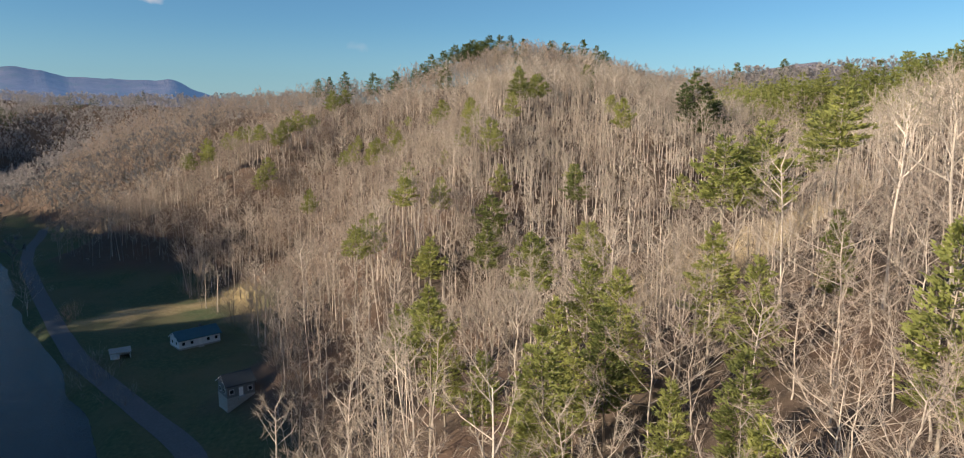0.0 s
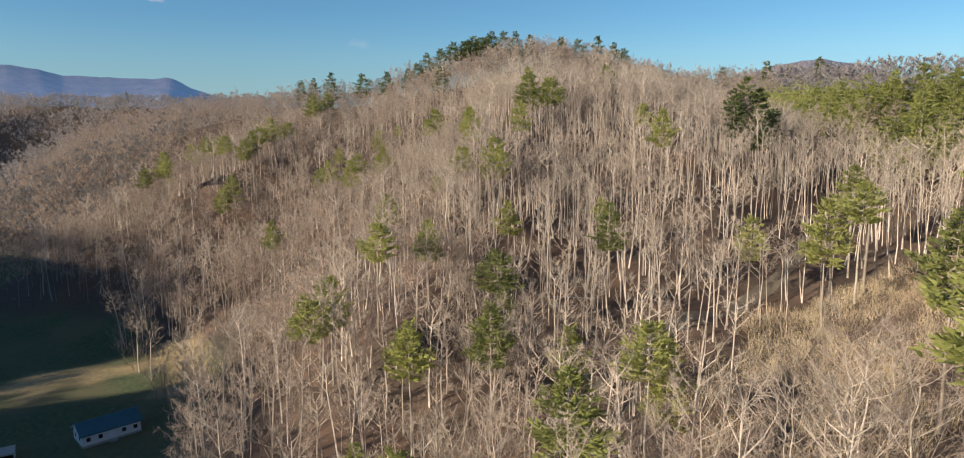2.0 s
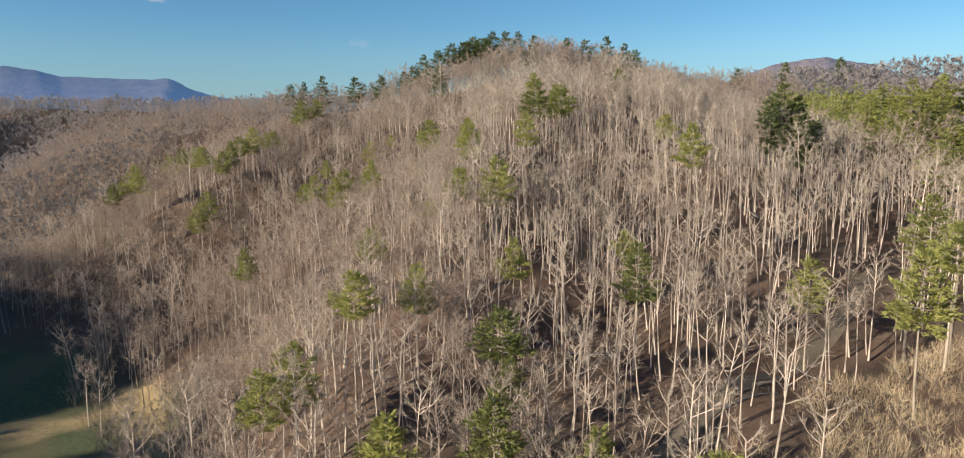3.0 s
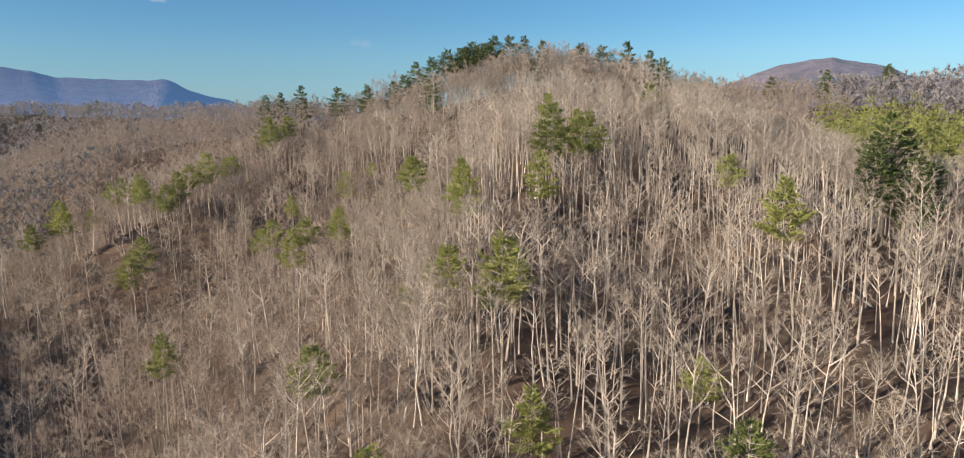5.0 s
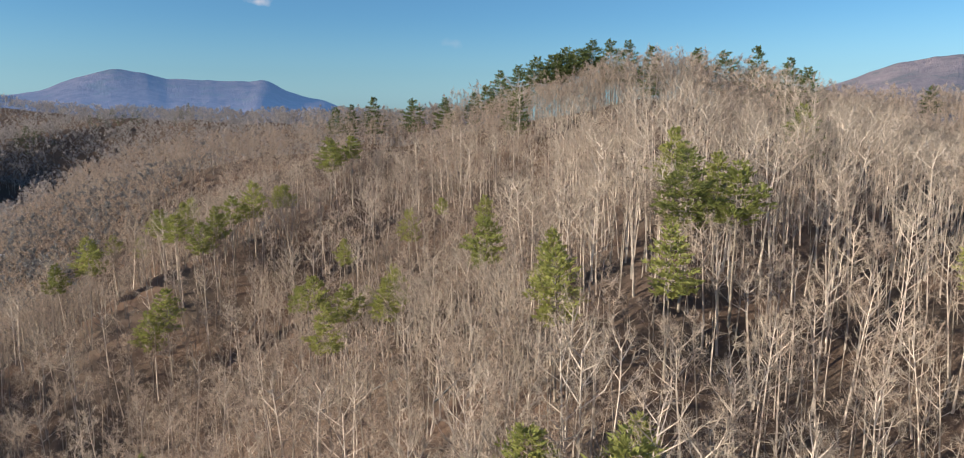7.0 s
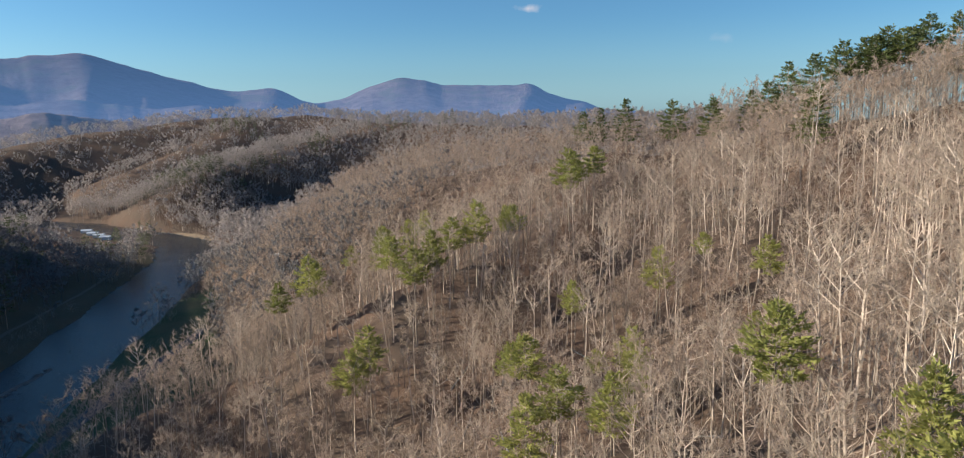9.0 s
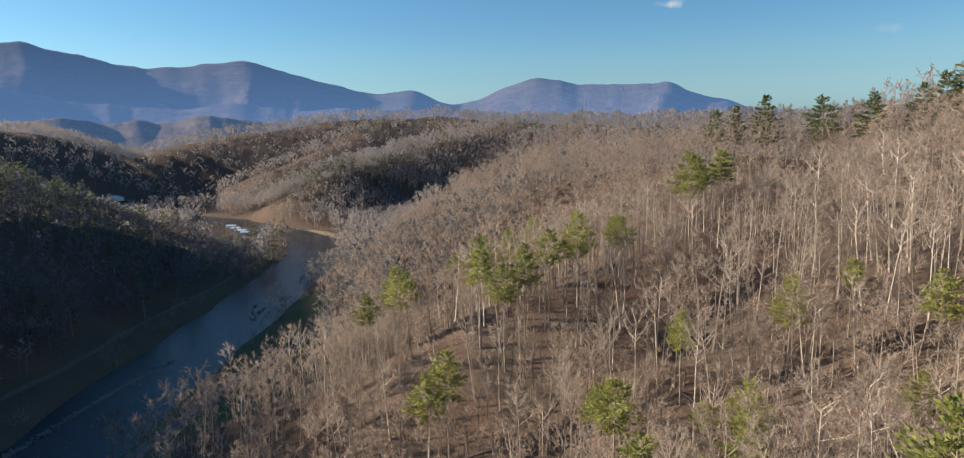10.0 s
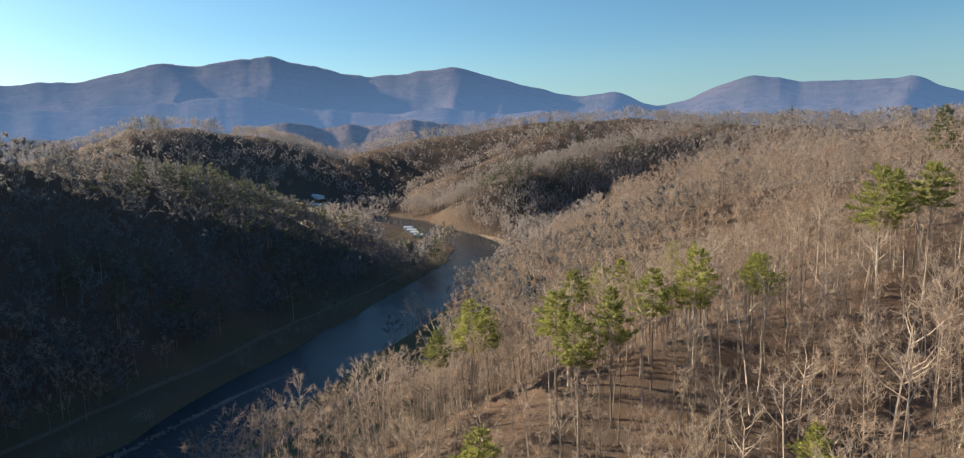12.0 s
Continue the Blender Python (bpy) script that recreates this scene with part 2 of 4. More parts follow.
ROAD = [(-48, -260, 0), (-44, -60, 0), (-40, 40, 0), (-46, 100, 0), (-61, 134, 0), (-78, 151, 0), (-96, 169, 0), (-122, 195, 0), (-145, 223, 0), (-188, 278, 0), (-229, 332, 0), (-258, 378, 0), (-276, 415, 0), (-292, 445, 0)]
FIELD = [(-40, 100, 0), (-75, 170, 0), (-115, 225, 0), (-165, 300, 0), (-225, 385, 0), (-270, 445, 0), (-305, 490, 0)]
FAR_BANK = [(-190, 180, 0), (-262, 255, 0), (-303, 310, 0), (-345, 372, 0), (-412, 440, 0), (-500, 545, 0)]
GULLY = [(12, 166, 0), (29, 181, 0), (40, 191, 0), (52, 200, 0), (64, 210, 0), (78, 222, 0), (99, 242, 0)]
HALF_WIDTH, WATER_Z = 21.0, -2.0
# knolls and hollows on the slopes: x, y, radius, height
KNOLLS = [(0, 172, 28, 3.2), (-118, 378, 26, 8.7), (-152, 408, 26, 5.3), (-150, 370, 20, 1.7), (-90, 440, 22, 5.1), (-28, 356, 24, -9.2), (-53, 354, 18, -2.8), (-45, 384, 18, -2.1)]


def land(x, y):
    """Height of the ground."""
    x, y = np.asarray(x, float), np.asarray(y, float)
    total, soft = np.zeros(np.shape(x)), 6.0
    for fall, r, line in CRESTS:
        d, top = to_line(x, y, line)
        total += np.exp(np.clip((top - fall * (np.sqrt(d * d + r * r) - r)) / soft, -60, 60))
    h = soft * np.log(total + 1e-9)
    for kx, ky, kr, kz in KNOLLS:
        h = h + kz * np.exp(-((x - kx) ** 2 + (y - ky) ** 2) / kr ** 2)
    far = np.clip((np.hypot(x + 300, y - 500) - 1100) / 900, 0, 1)
    h = h * (1 - far) + far * (38 + 45 * value_noise(x, y, 420, 5) + 22 * value_noise(x, y, 190, 6))
    h = 0.5 * (h + np.sqrt(h * h + 12))
    rough = np.clip(h / 12, 0, 1)
    h = h + rough * (3.2 * value_noise(x, y, 46, 1) + 1.5 * value_noise(x, y, 19, 2)) + 0.25 * value_noise(x, y, 9, 3)
    # notch added to the ridge, mostly out of view, to let sun onto the meadow
    sun_cut = (x + 415) * 0.469 - (y - 87) * 0.883
    h = h - 46 * np.exp(-(sun_cut / 15) ** 2) * np.exp(-(np.hypot(x + 415, y - 87) / 90) ** 4)
    d, _ = to_line(x, y, RIVER)
    d = d + 3.0 * value_noise(x, y, 24, 4)
    s = np.clip((d - HALF_WIDTH + 3) / 9, 0, 1)
    return -4.5 + (h + 4.5) * s * s * (3 - 2 * s)


def axis(lo, a, b, hi, fine, growth=1.06):
    left, right, s = [a], [b], fine
    while left[-1] > lo:
        s *= growth
        left.append(left[-1] - s)
    s = fine
    while right[-1] < hi:
        s *= growth
        right.append(right[-1] + s)
    return np.array(left[:0:-1] + list(np.arange(a, b, fine)) + right)


def ground():
    ax, ay = axis(-4900, -340, 130, 4900, 3.5), axis(-1500, 20, 600, 4900, 3.5)
    gx, gy = np.meshgrid(ax, ay)
    z = land(gx, gy)
    nx, ny = len(ax), len(ay)
    i = (np.arange(ny - 1)[:, None] * nx + np.arange(nx - 1)[None, :]).ravel()
    me = mesh_of("ground", np.stack([gx.ravel(), gy.ravel(), z.ravel()], 1), np.stack([i, i + 1, i + nx + 1, i + nx], 1), [GROUND], smooth=True)
    field, _ = to_line(gx, gy, FIELD)
    flat = np.clip((4.5 + 1.5 * value_noise(gx, gy, 14, 8) - z) / 3, 0, 1) * np.clip((62 - field) / 14, 0, 1)
    bank, _ = to_line(gx, gy, FAR_BANK)
    flat = np.maximum(flat, 0.4 * np.clip((9 + 2 * value_noise(gx, gy, 14, 8) - z) / 4, 0, 1) * np.clip((34 - bank) / 10, 0, 1))
    me.attributes.new("meadow", "FLOAT", "POINT").data.foreach_set("value", flat.ravel().astype(np.float32))
    # straw mask follows the sunlit strip, so part of its light is in colour
    path, _ = to_line(gx, gy, [(-152, 228, 0), (-125, 248, 0), (-104, 262, 0), (-84, 240, 0), (-72, 232, 0)])
    sunny_straw = np.clip((9 + 9 * value_noise(gx, gy, 9, 10) - path) / 7, 0, 1)
    me.attributes.new("sunny_straw", "FLOAT", "POINT").data.foreach_set("value", sunny_straw.ravel().astype(np.float32))
    return tagged(new("ground", me), "hilly ground with brown leaf litter and valley grass", "ground", kind="structure")


def strip(name, line, half, lift, mat, label, category, level=None, step=4.0, ragged=0.0):
    """A band along a polyline, draped on the land or level."""
    pts = []
    for (x0, y0, _), (x1, y1, _) in zip(line, line[1:]):
        k = max(1, int(math.hypot(x1 - x0, y1 - y0) / step))
        pts += [(x0 + (x1 - x0) * j / k, y0 + (y1 - y0) * j / k) for j in range(k)]
    p = np.array(pts)
    for _ in range(3):
        p[1:-1] = (p[:-2] + 2 * p[1:-1] + p[2:]) / 4
    d = np.gradient(p, axis=0)
    d /= np.linalg.norm(d, axis=1)[:, None]
    side = np.stack([d[:, 1], -d[:, 0]], 1)
    cols = np.linspace(-half, half, 7)
    run = np.arange(len(p)) * step
    wide = 1 + ragged * np.stack([value_noise(run, run * 0, 13, 71), value_noise(run, run * 0, 17, 72)], 1)
    cols = np.where(cols[None, :] < 0, cols[None, :] * wide[:, :1], cols[None, :] * wide[:, 1:])
    v = p[:, None, :] + side[:, None, :] * cols[:, :, None]
    z = np.full(v.shape[:2], level) if level is not None else land(v[..., 0], v[..., 1]) + lift
    v = np.concatenate([v, z[..., None]], 2).reshape(-1, 3)
    i = (np.arange(len(p) - 1)[:, None] * 7 + np.arange(6)[None, :]).ravel()
    me = mesh_of(name, v, np.stack([i, i + 1, i + 8, i + 7], 1), [mat], smooth=True)
    return tagged(new(name, me), label, category, kind="structure")


ground()
strip("water", RIVER, 34, 0, WATER, "dark rippled river water reflecting the sky", "river", level=WATER_Z)
strip("road", ROAD, 2.9, 0.12, ASPHALT, "narrow grey asphalt road beside the river", "road")
SANDY = [(-418, 553, 0), (-472, 574, 0), (-520, 638, 0), (-570, 646, 0), (-618, 651, 0)]
strip("sandy_bank", SANDY[2:], 2.8, 0.25, SAND, "bare sandy river bank in the sun", "bank", step=2.0, ragged=0.8)
strip("track", GULLY, 1.8, 0.15, GRAVEL, "old earth logging track up the gully", "track", step=2.0, ragged=0.35)
strip("track", [(-250, 215, 0), (-281, 270, 0), (-290, 284, 0), (-302, 297, 0), (-315, 318, 0), (-326, 336, 0), (-345, 358, 0), (-378, 396, 0), (-430, 466, 0), (-500, 545, 0), (-600, 586, 0)], 1.3, 0.2, GRAVEL, "pale gravel track along the far bank", "track")


# ---- distant mountains ----
def mountain_material(name, brown, low_haze, high_haze):
    """Bare woods far off, with blue haze put in as a glow set by height."""
    m, n, l, b = material(name, 1.0, 0.0)
    tones = [tuple(c * k for c in brown) for k in (0.55, 1.0, 1.4)]
    c = ramp(n, l, noise_tex(n, l, 0.012, 7, rough=0.7), (0.3, tones[0]), (0.55, tones[1]), (0.75, tones[2]))
    pines = ramp(n, l, noise_tex(n, l, 0.006, 6, rough=0.65), (0.53, (0, 0, 0)), (0.6, (1, 1, 1)))
    c = blend(n, l, pines, c, tuple(0.5 * k + 0.5 * p for k, p in zip(brown, (0.045, 0.060, 0.040))))
    l.new(c, b.inputs["Base Color"])
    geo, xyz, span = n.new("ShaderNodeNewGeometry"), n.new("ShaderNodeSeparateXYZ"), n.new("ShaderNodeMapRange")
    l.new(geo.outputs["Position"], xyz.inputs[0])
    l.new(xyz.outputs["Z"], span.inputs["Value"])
    for k, v in (("From Min", 60), ("From Max", 560), ("To Min", low_haze), ("To Max", high_haze)):
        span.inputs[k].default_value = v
    # blue emission stands in for air haze; the woods give off no light
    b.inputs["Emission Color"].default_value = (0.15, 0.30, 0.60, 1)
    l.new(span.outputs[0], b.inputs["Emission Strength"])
    bump(n, l, b, noise_tex(n, l, 0.035, 7, rough=0.75), 0.8, 25.0)
    return m


MOUNTAIN = mountain_material("mountain_woods_haze_glow", (0.115, 0.092, 0.094), 0.29, 0.165)
BROWN_MOUNTAIN = mountain_material("brown_mountain_woods_haze_glow", (0.22, 0.165, 0.145), 0.12, 0.12)
FOOTHILL = mountain_material("foothill_woods_haze_glow", (0.27, 0.205, 0.18), 0.12, 0.12)
EYE_Z = 96.0


def mountain(near, crest, far, skyline, seed, label, spur=0.30, mat=MOUNTAIN):
    """A range round the valley: skyline rows are bearing and height angle in degrees, seen from the middle of the walk."""
    az0, az1 = skyline[0][0], skyline[-1][0]
    az = np.arange(az0, az1 + 0.01, 0.3)
    r = np.concatenate([np.linspace(near, crest, 50), np.linspace(crest, far, 8)[1:]])
    ga, gr = np.meshgrid(np.radians(az), r)
    x, y = gr * np.sin(ga) - 10, gr * np.cos(ga) + 240
    el = sum(w * np.interp(np.degrees(ga) + o, [s[0] for s in skyline], [s[1] for s in skyline]) for o, w in ((-0.5, 0.2), (-0.25, 0.2), (0, 0.2), (0.25, 0.2), (0.5, 0.2)))
    el = el + 0.12 * value_noise(np.degrees(ga), gr * 0, 1.3, seed) + 0.04 * value_noise(np.degrees(ga), gr * 0, 0.5, seed + 9)
    top = crest * np.tan(np.radians(el)) + EYE_Z
    up = np.clip((gr - near) / (crest - near), 0, 1) ** 0.9
    down = 1 - 0.5 * np.clip((gr - crest) / (far - crest), 0, 1)
    ridged = 1 - np.abs(value_noise(np.degrees(ga) + 1.6 * value_noise(gr, ga * 60, 500, seed + 3), gr * 0.0035, 4.2, seed + 1))
    fine = 1 - np.abs(value_noise(np.degrees(ga), gr * 0.006, 1.7, seed + 2))
    shape = up * down * (1 - spur * (1 - up) * 1.6 * (1 - ridged) - 0.25 * spur * (1 - up) * (1 - fine))
    z = (top - 10) * shape + 10
    nx, ny = len(az), len(r)
    i = (np.arange(ny - 1)[:, None] * nx + np.arange(nx - 1)[None, :]).ravel()
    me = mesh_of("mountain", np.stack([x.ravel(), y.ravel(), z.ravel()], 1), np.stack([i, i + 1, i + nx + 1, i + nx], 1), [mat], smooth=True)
    return tagged(new("backdrop_mountains", me), label, "mountain", kind="structure")


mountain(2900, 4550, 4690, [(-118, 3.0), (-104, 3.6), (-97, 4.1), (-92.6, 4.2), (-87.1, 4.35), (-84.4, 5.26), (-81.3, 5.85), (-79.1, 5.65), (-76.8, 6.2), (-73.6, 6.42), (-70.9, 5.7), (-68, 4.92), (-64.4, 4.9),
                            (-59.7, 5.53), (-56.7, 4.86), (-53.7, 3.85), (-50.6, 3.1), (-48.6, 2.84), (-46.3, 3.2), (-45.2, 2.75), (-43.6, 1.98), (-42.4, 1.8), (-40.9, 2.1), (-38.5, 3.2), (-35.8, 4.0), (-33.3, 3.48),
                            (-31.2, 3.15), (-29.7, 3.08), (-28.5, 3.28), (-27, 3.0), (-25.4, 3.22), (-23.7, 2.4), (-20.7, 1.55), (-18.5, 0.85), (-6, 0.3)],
         3, "wooded mountain range far beyond the valley, blue from an added haze glow")
mountain(1900, 2600, 3000, [(-110, 1.5), (-98, 2.6), (-90, 2.4), (-83, 2.8), (-76, 3.4), (-70, 2.3), (-64, 1.9), (-60, 2.3), (-56, 1.6), (-52, 1.8), (-48, 1.5), (-40, 1.2), (-20, 0.4)], 11, "lower wooded foothills before the mountains, blue from an added haze glow", spur=0.10)
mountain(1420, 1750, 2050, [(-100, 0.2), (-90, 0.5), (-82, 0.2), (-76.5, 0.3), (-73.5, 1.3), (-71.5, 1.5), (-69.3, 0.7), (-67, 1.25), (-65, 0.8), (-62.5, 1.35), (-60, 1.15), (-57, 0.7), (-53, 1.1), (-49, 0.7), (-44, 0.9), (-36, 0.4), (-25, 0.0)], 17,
         "brown wooded foothills beyond the river bend, lilac from an added haze glow", mat=FOOTHILL)
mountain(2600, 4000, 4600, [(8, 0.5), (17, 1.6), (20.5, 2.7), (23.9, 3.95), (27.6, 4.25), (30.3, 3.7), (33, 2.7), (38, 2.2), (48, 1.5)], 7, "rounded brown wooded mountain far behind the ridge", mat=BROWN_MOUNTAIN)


# ---- trees ----
def tube(path, radii, sides, cap=False):
    """Vertices and triangles of a tapered stem along a path."""
    path = np.asarray(path, float)
    t = np.gradient(path, axis=0)
    t /= np.linalg.norm(t, axis=1)[:, None] + 1e-9
    ref = np.where(np.abs(t[:, 2:3]) > 0.9, [[1.0, 0, 0]], [[0, 0, 1.0]])
    u = np.cross(t, ref)
    u /= np.linalg.norm(u, axis=1)[:, None] + 1e-9
    w = np.cross(t, u)
    a = np.arange(sides) * 2 * math.pi / sides
    v = path[:, None, :] + np.asarray(radii)[:, None, None] * (u[:, None, :] * np.cos(a)[None, :, None] + w[:, None, :] * np.sin(a)[None, :, None])
    f = []
    for i in range(len(path) - 1):
        for j in range(sides):
            p, q = i * sides + j, i * sides + (j + 1) % sides
            f += [(p, q, q + sides), (p, q + sides, p + sides)]
    return v.reshape(-1, 3), np.array(f)


class Build:
    """Collects pieces of one template."""
    def __init__(self):
        self.v, self.f, self.n = [], [], 0

    def add(self, v, f):
        self.v.append(np.asarray(v, float))
        self.f.append(np.asarray(f) + self.n)
        self.n += len(v)

    def done(self):
        return np.concatenate(self.v), np.concatenate(self.f)


def unit(v):
    return np.asarray(v, float) / (np.linalg.norm(v) + 1e-9)


def shoot(rng, start, way, length, bend, steps):
    """A bending path that turns towards the light."""
    p, w, out = np.array(start, float), unit(way), []
    for k in range(steps + 1):
        out.append(p.copy())
        p = p + w * length / steps
        w = unit(w + np.array([0, 0, bend]) / steps + rng.normal(0, 0.10, 3))
    return np.array(out)


def twigs(rng, starts, ways, length, width):
    """Thin blades, one triangle each."""
    n = len(starts)
    s, w = np.asarray(starts), np.asarray(ways)
    w = w / (np.linalg.norm(w, axis=1)[:, None] + 1e-9)
    side = np.cross(w, rng.normal(0, 1, (n, 3)))
    side /= np.linalg.norm(side, axis=1)[:, None] + 1e-9
    ln = length * rng.uniform(0.6, 1.25, (n, 1))
    v = np.stack([s - side * width / 2, s + side * width / 2, s + w * ln], 1).reshape(-1, 3)
    return v, np.arange(3 * n).reshape(-1, 3)


def bare_tree(seed, tall, spread, level, low_at=0.46, fine=1.0):
    """A leafless broadleaf tree: a straight stem, limbs that leave it outwards and curve up, and brooms of twigs that follow
    them. level 3: near, 2: on the hill, 1: across the slopes, 0: far off. Gives stem and crown arrays."""
    rng = np.random.default_rng(seed)
    stem, crown = Build(), Build()
    lean = rng.normal(0, 0.05, 2)
    low = low_at + rng.uniform(-0.05, 0.05)
    end_at = low + (1 - low) * 0.62
    steps = (1, 2, 4, 8)[level]
    hs = np.linspace(-0.6, tall * end_at, steps + 1)
    wob = np.cumsum(rng.normal(0, tall * 0.008, (steps + 1, 2)), 0)
    path = np.stack([lean[0] * hs + wob[:, 0], lean[1] * hs + wob[:, 1], hs], 1)
    r0 = tall * (0.0075, 0.0066, 0.0074, 0.0072)[level]
    rad = r0 * np.linspace(1, 0.34, steps + 1)
    rad[0] *= 1.3
    stem.add(*tube(path, rad, (3, 3, 4, 6)[level]))
    axis_at = lambda f: np.array([np.interp(f * tall, hs, path[:, c]) for c in range(3)])
    ts, te, tw = [], [], []                                   # starts, ends, widths
    n_limb, n_sub, n_twig = ((6, 3, 8), (7, 4, 9), (9, 4, 9), (12, 7, 13))[level]
    w_limb, w_sub, w_twig = ((0.26, 0.30, 0.46), (0.13, 0.11, 0.155), (0.09, 0.060, 0.078), (0.08, 0.046, 0.044))[level]
    w_limb, w_sub, w_twig = w_limb * fine, w_sub * fine, w_twig * fine
    l_twig = (1.9, 1.2, 1.1, 0.95)[level]
    for k in range(n_limb):
        u = (k + rng.uniform(0, 1)) / n_limb
        az = k * 2.4 + rng.uniform(-0.5, 0.5)
        at = axis_at(low + (end_at - low) * min(1.0, u * 1.08))
        reach = spread * (1.0 - 0.62 * u ** 2.0) * rng.uniform(0.72, 1.12) * (1 + 0.14 * math.sin(2 * az + seed))
        up = tall * (low + (1 - low) * (0.40 + 0.52 * u ** 0.8) * rng.uniform(0.9, 1.05))
        tip = np.array([path[-1, 0] + reach * math.cos(az), path[-1, 1] + reach * math.sin(az), max(up, at[2] + 1.5)])
        across = tip - at
        bow = at + across * (0.62, 0.62, 0.34) + rng.normal(0, 0.035, 3) * np.linalg.norm(across)
        q = np.linspace(0, 1, (2, 2, 3, 6)[level])[:, None]
        limb = at * (1 - q) ** 2 + 2 * bow * q * (1 - q) + tip * q * q
        long = np.linalg.norm(across)
        rl = r0 * rng.uniform(0.30, 0.50)
        if level >= 2:
            stem.add(*tube(limb, np.linspace(rl, rl * 0.2, len(limb)), 3))
        else:
            ts.append(at), te.append(tip), tw.append(w_limb)
        for _ in range(n_sub):
            f = rng.uniform(0.28, 1.0)
            i = min(f * (len(limb) - 1), len(limb) - 1.001)
            a, b = limb[int(i)], limb[int(i) + 1]
            p, way = a + (b - a) * (i - int(i)), unit(b - a)
            way = unit(way + rng.normal(0, 0.52, 3) + np.array([0, 0, 0.06]))
            end = p + way * long * rng.uniform(0.24, 0.46) * (1.2 - 0.55 * f)
            kink = p + (end - p) * 0.5 + rng.normal(0, 0.05, 3) * np.linalg.norm(end - p)
            if level == 3:
                stem.add(*tube([p, kink, end], [rl * 0.42, rl * 0.3, rl * 0.1], 3))
            else:
                ts.append(p), te.append(end), tw.append(w_sub)
            for _ in range(n_twig):
                g = rng.uniform(0.15, 1.0)
                b = p + (end - p) * g if level < 3 else (p + (kink - p) * 2 * g if g < 0.5 else kink + (end - kink) * (2 * g - 1))
                out = unit(way * (0.45, 0.6, 0.75, 0.9)[level] + rng.normal(0, 0.5, 3))
                ts.append(b), te.append(b + out * rng.uniform(0.55, 1.4) * l_twig), tw.append(w_twig)
    ts, te, tw = np.array(ts), np.array(te), np.array(tw)[:, None]
    side = np.cross(te - ts, rng.normal(0, 1, ts.shape))
    side /= np.linalg.norm(side, axis=1)[:, None] + 1e-9
    v = np.stack([ts - side * tw / 2, ts + side * tw / 2, te], 1).reshape(-1, 3)
    crown.add(v, np.arange(len(v)).reshape(-1, 3))
    return stem.done(), crown.done()


def bush(seed, tall, blades):
    """A leafless shrub: many shoots from one foot."""
    rng = np.random.default_rng(seed)
    stem, crown = Build(), Build()
    for _ in range(4):
        stem.add(*tube(shoot(rng, (0, 0, -0.2), rng.normal(0, 0.4, 3) + np.array([0, 0, 1]), tall * 0.7, 0.2, 2), [0.04, 0.03, 0.012], 3))
    st = rng.normal(0, 0.35, (blades, 3)) * (tall * 0.5, tall * 0.5, tall * 0.45) + np.array([0, 0, tall * 0.3])
    crown.add(*twigs(rng, st, rng.normal(0, 0.5, (blades, 3)) + np.array([0, 0, 0.8]) + st * 0.2, tall * 0.42, 0.034))
    return stem.done(), crown.done()


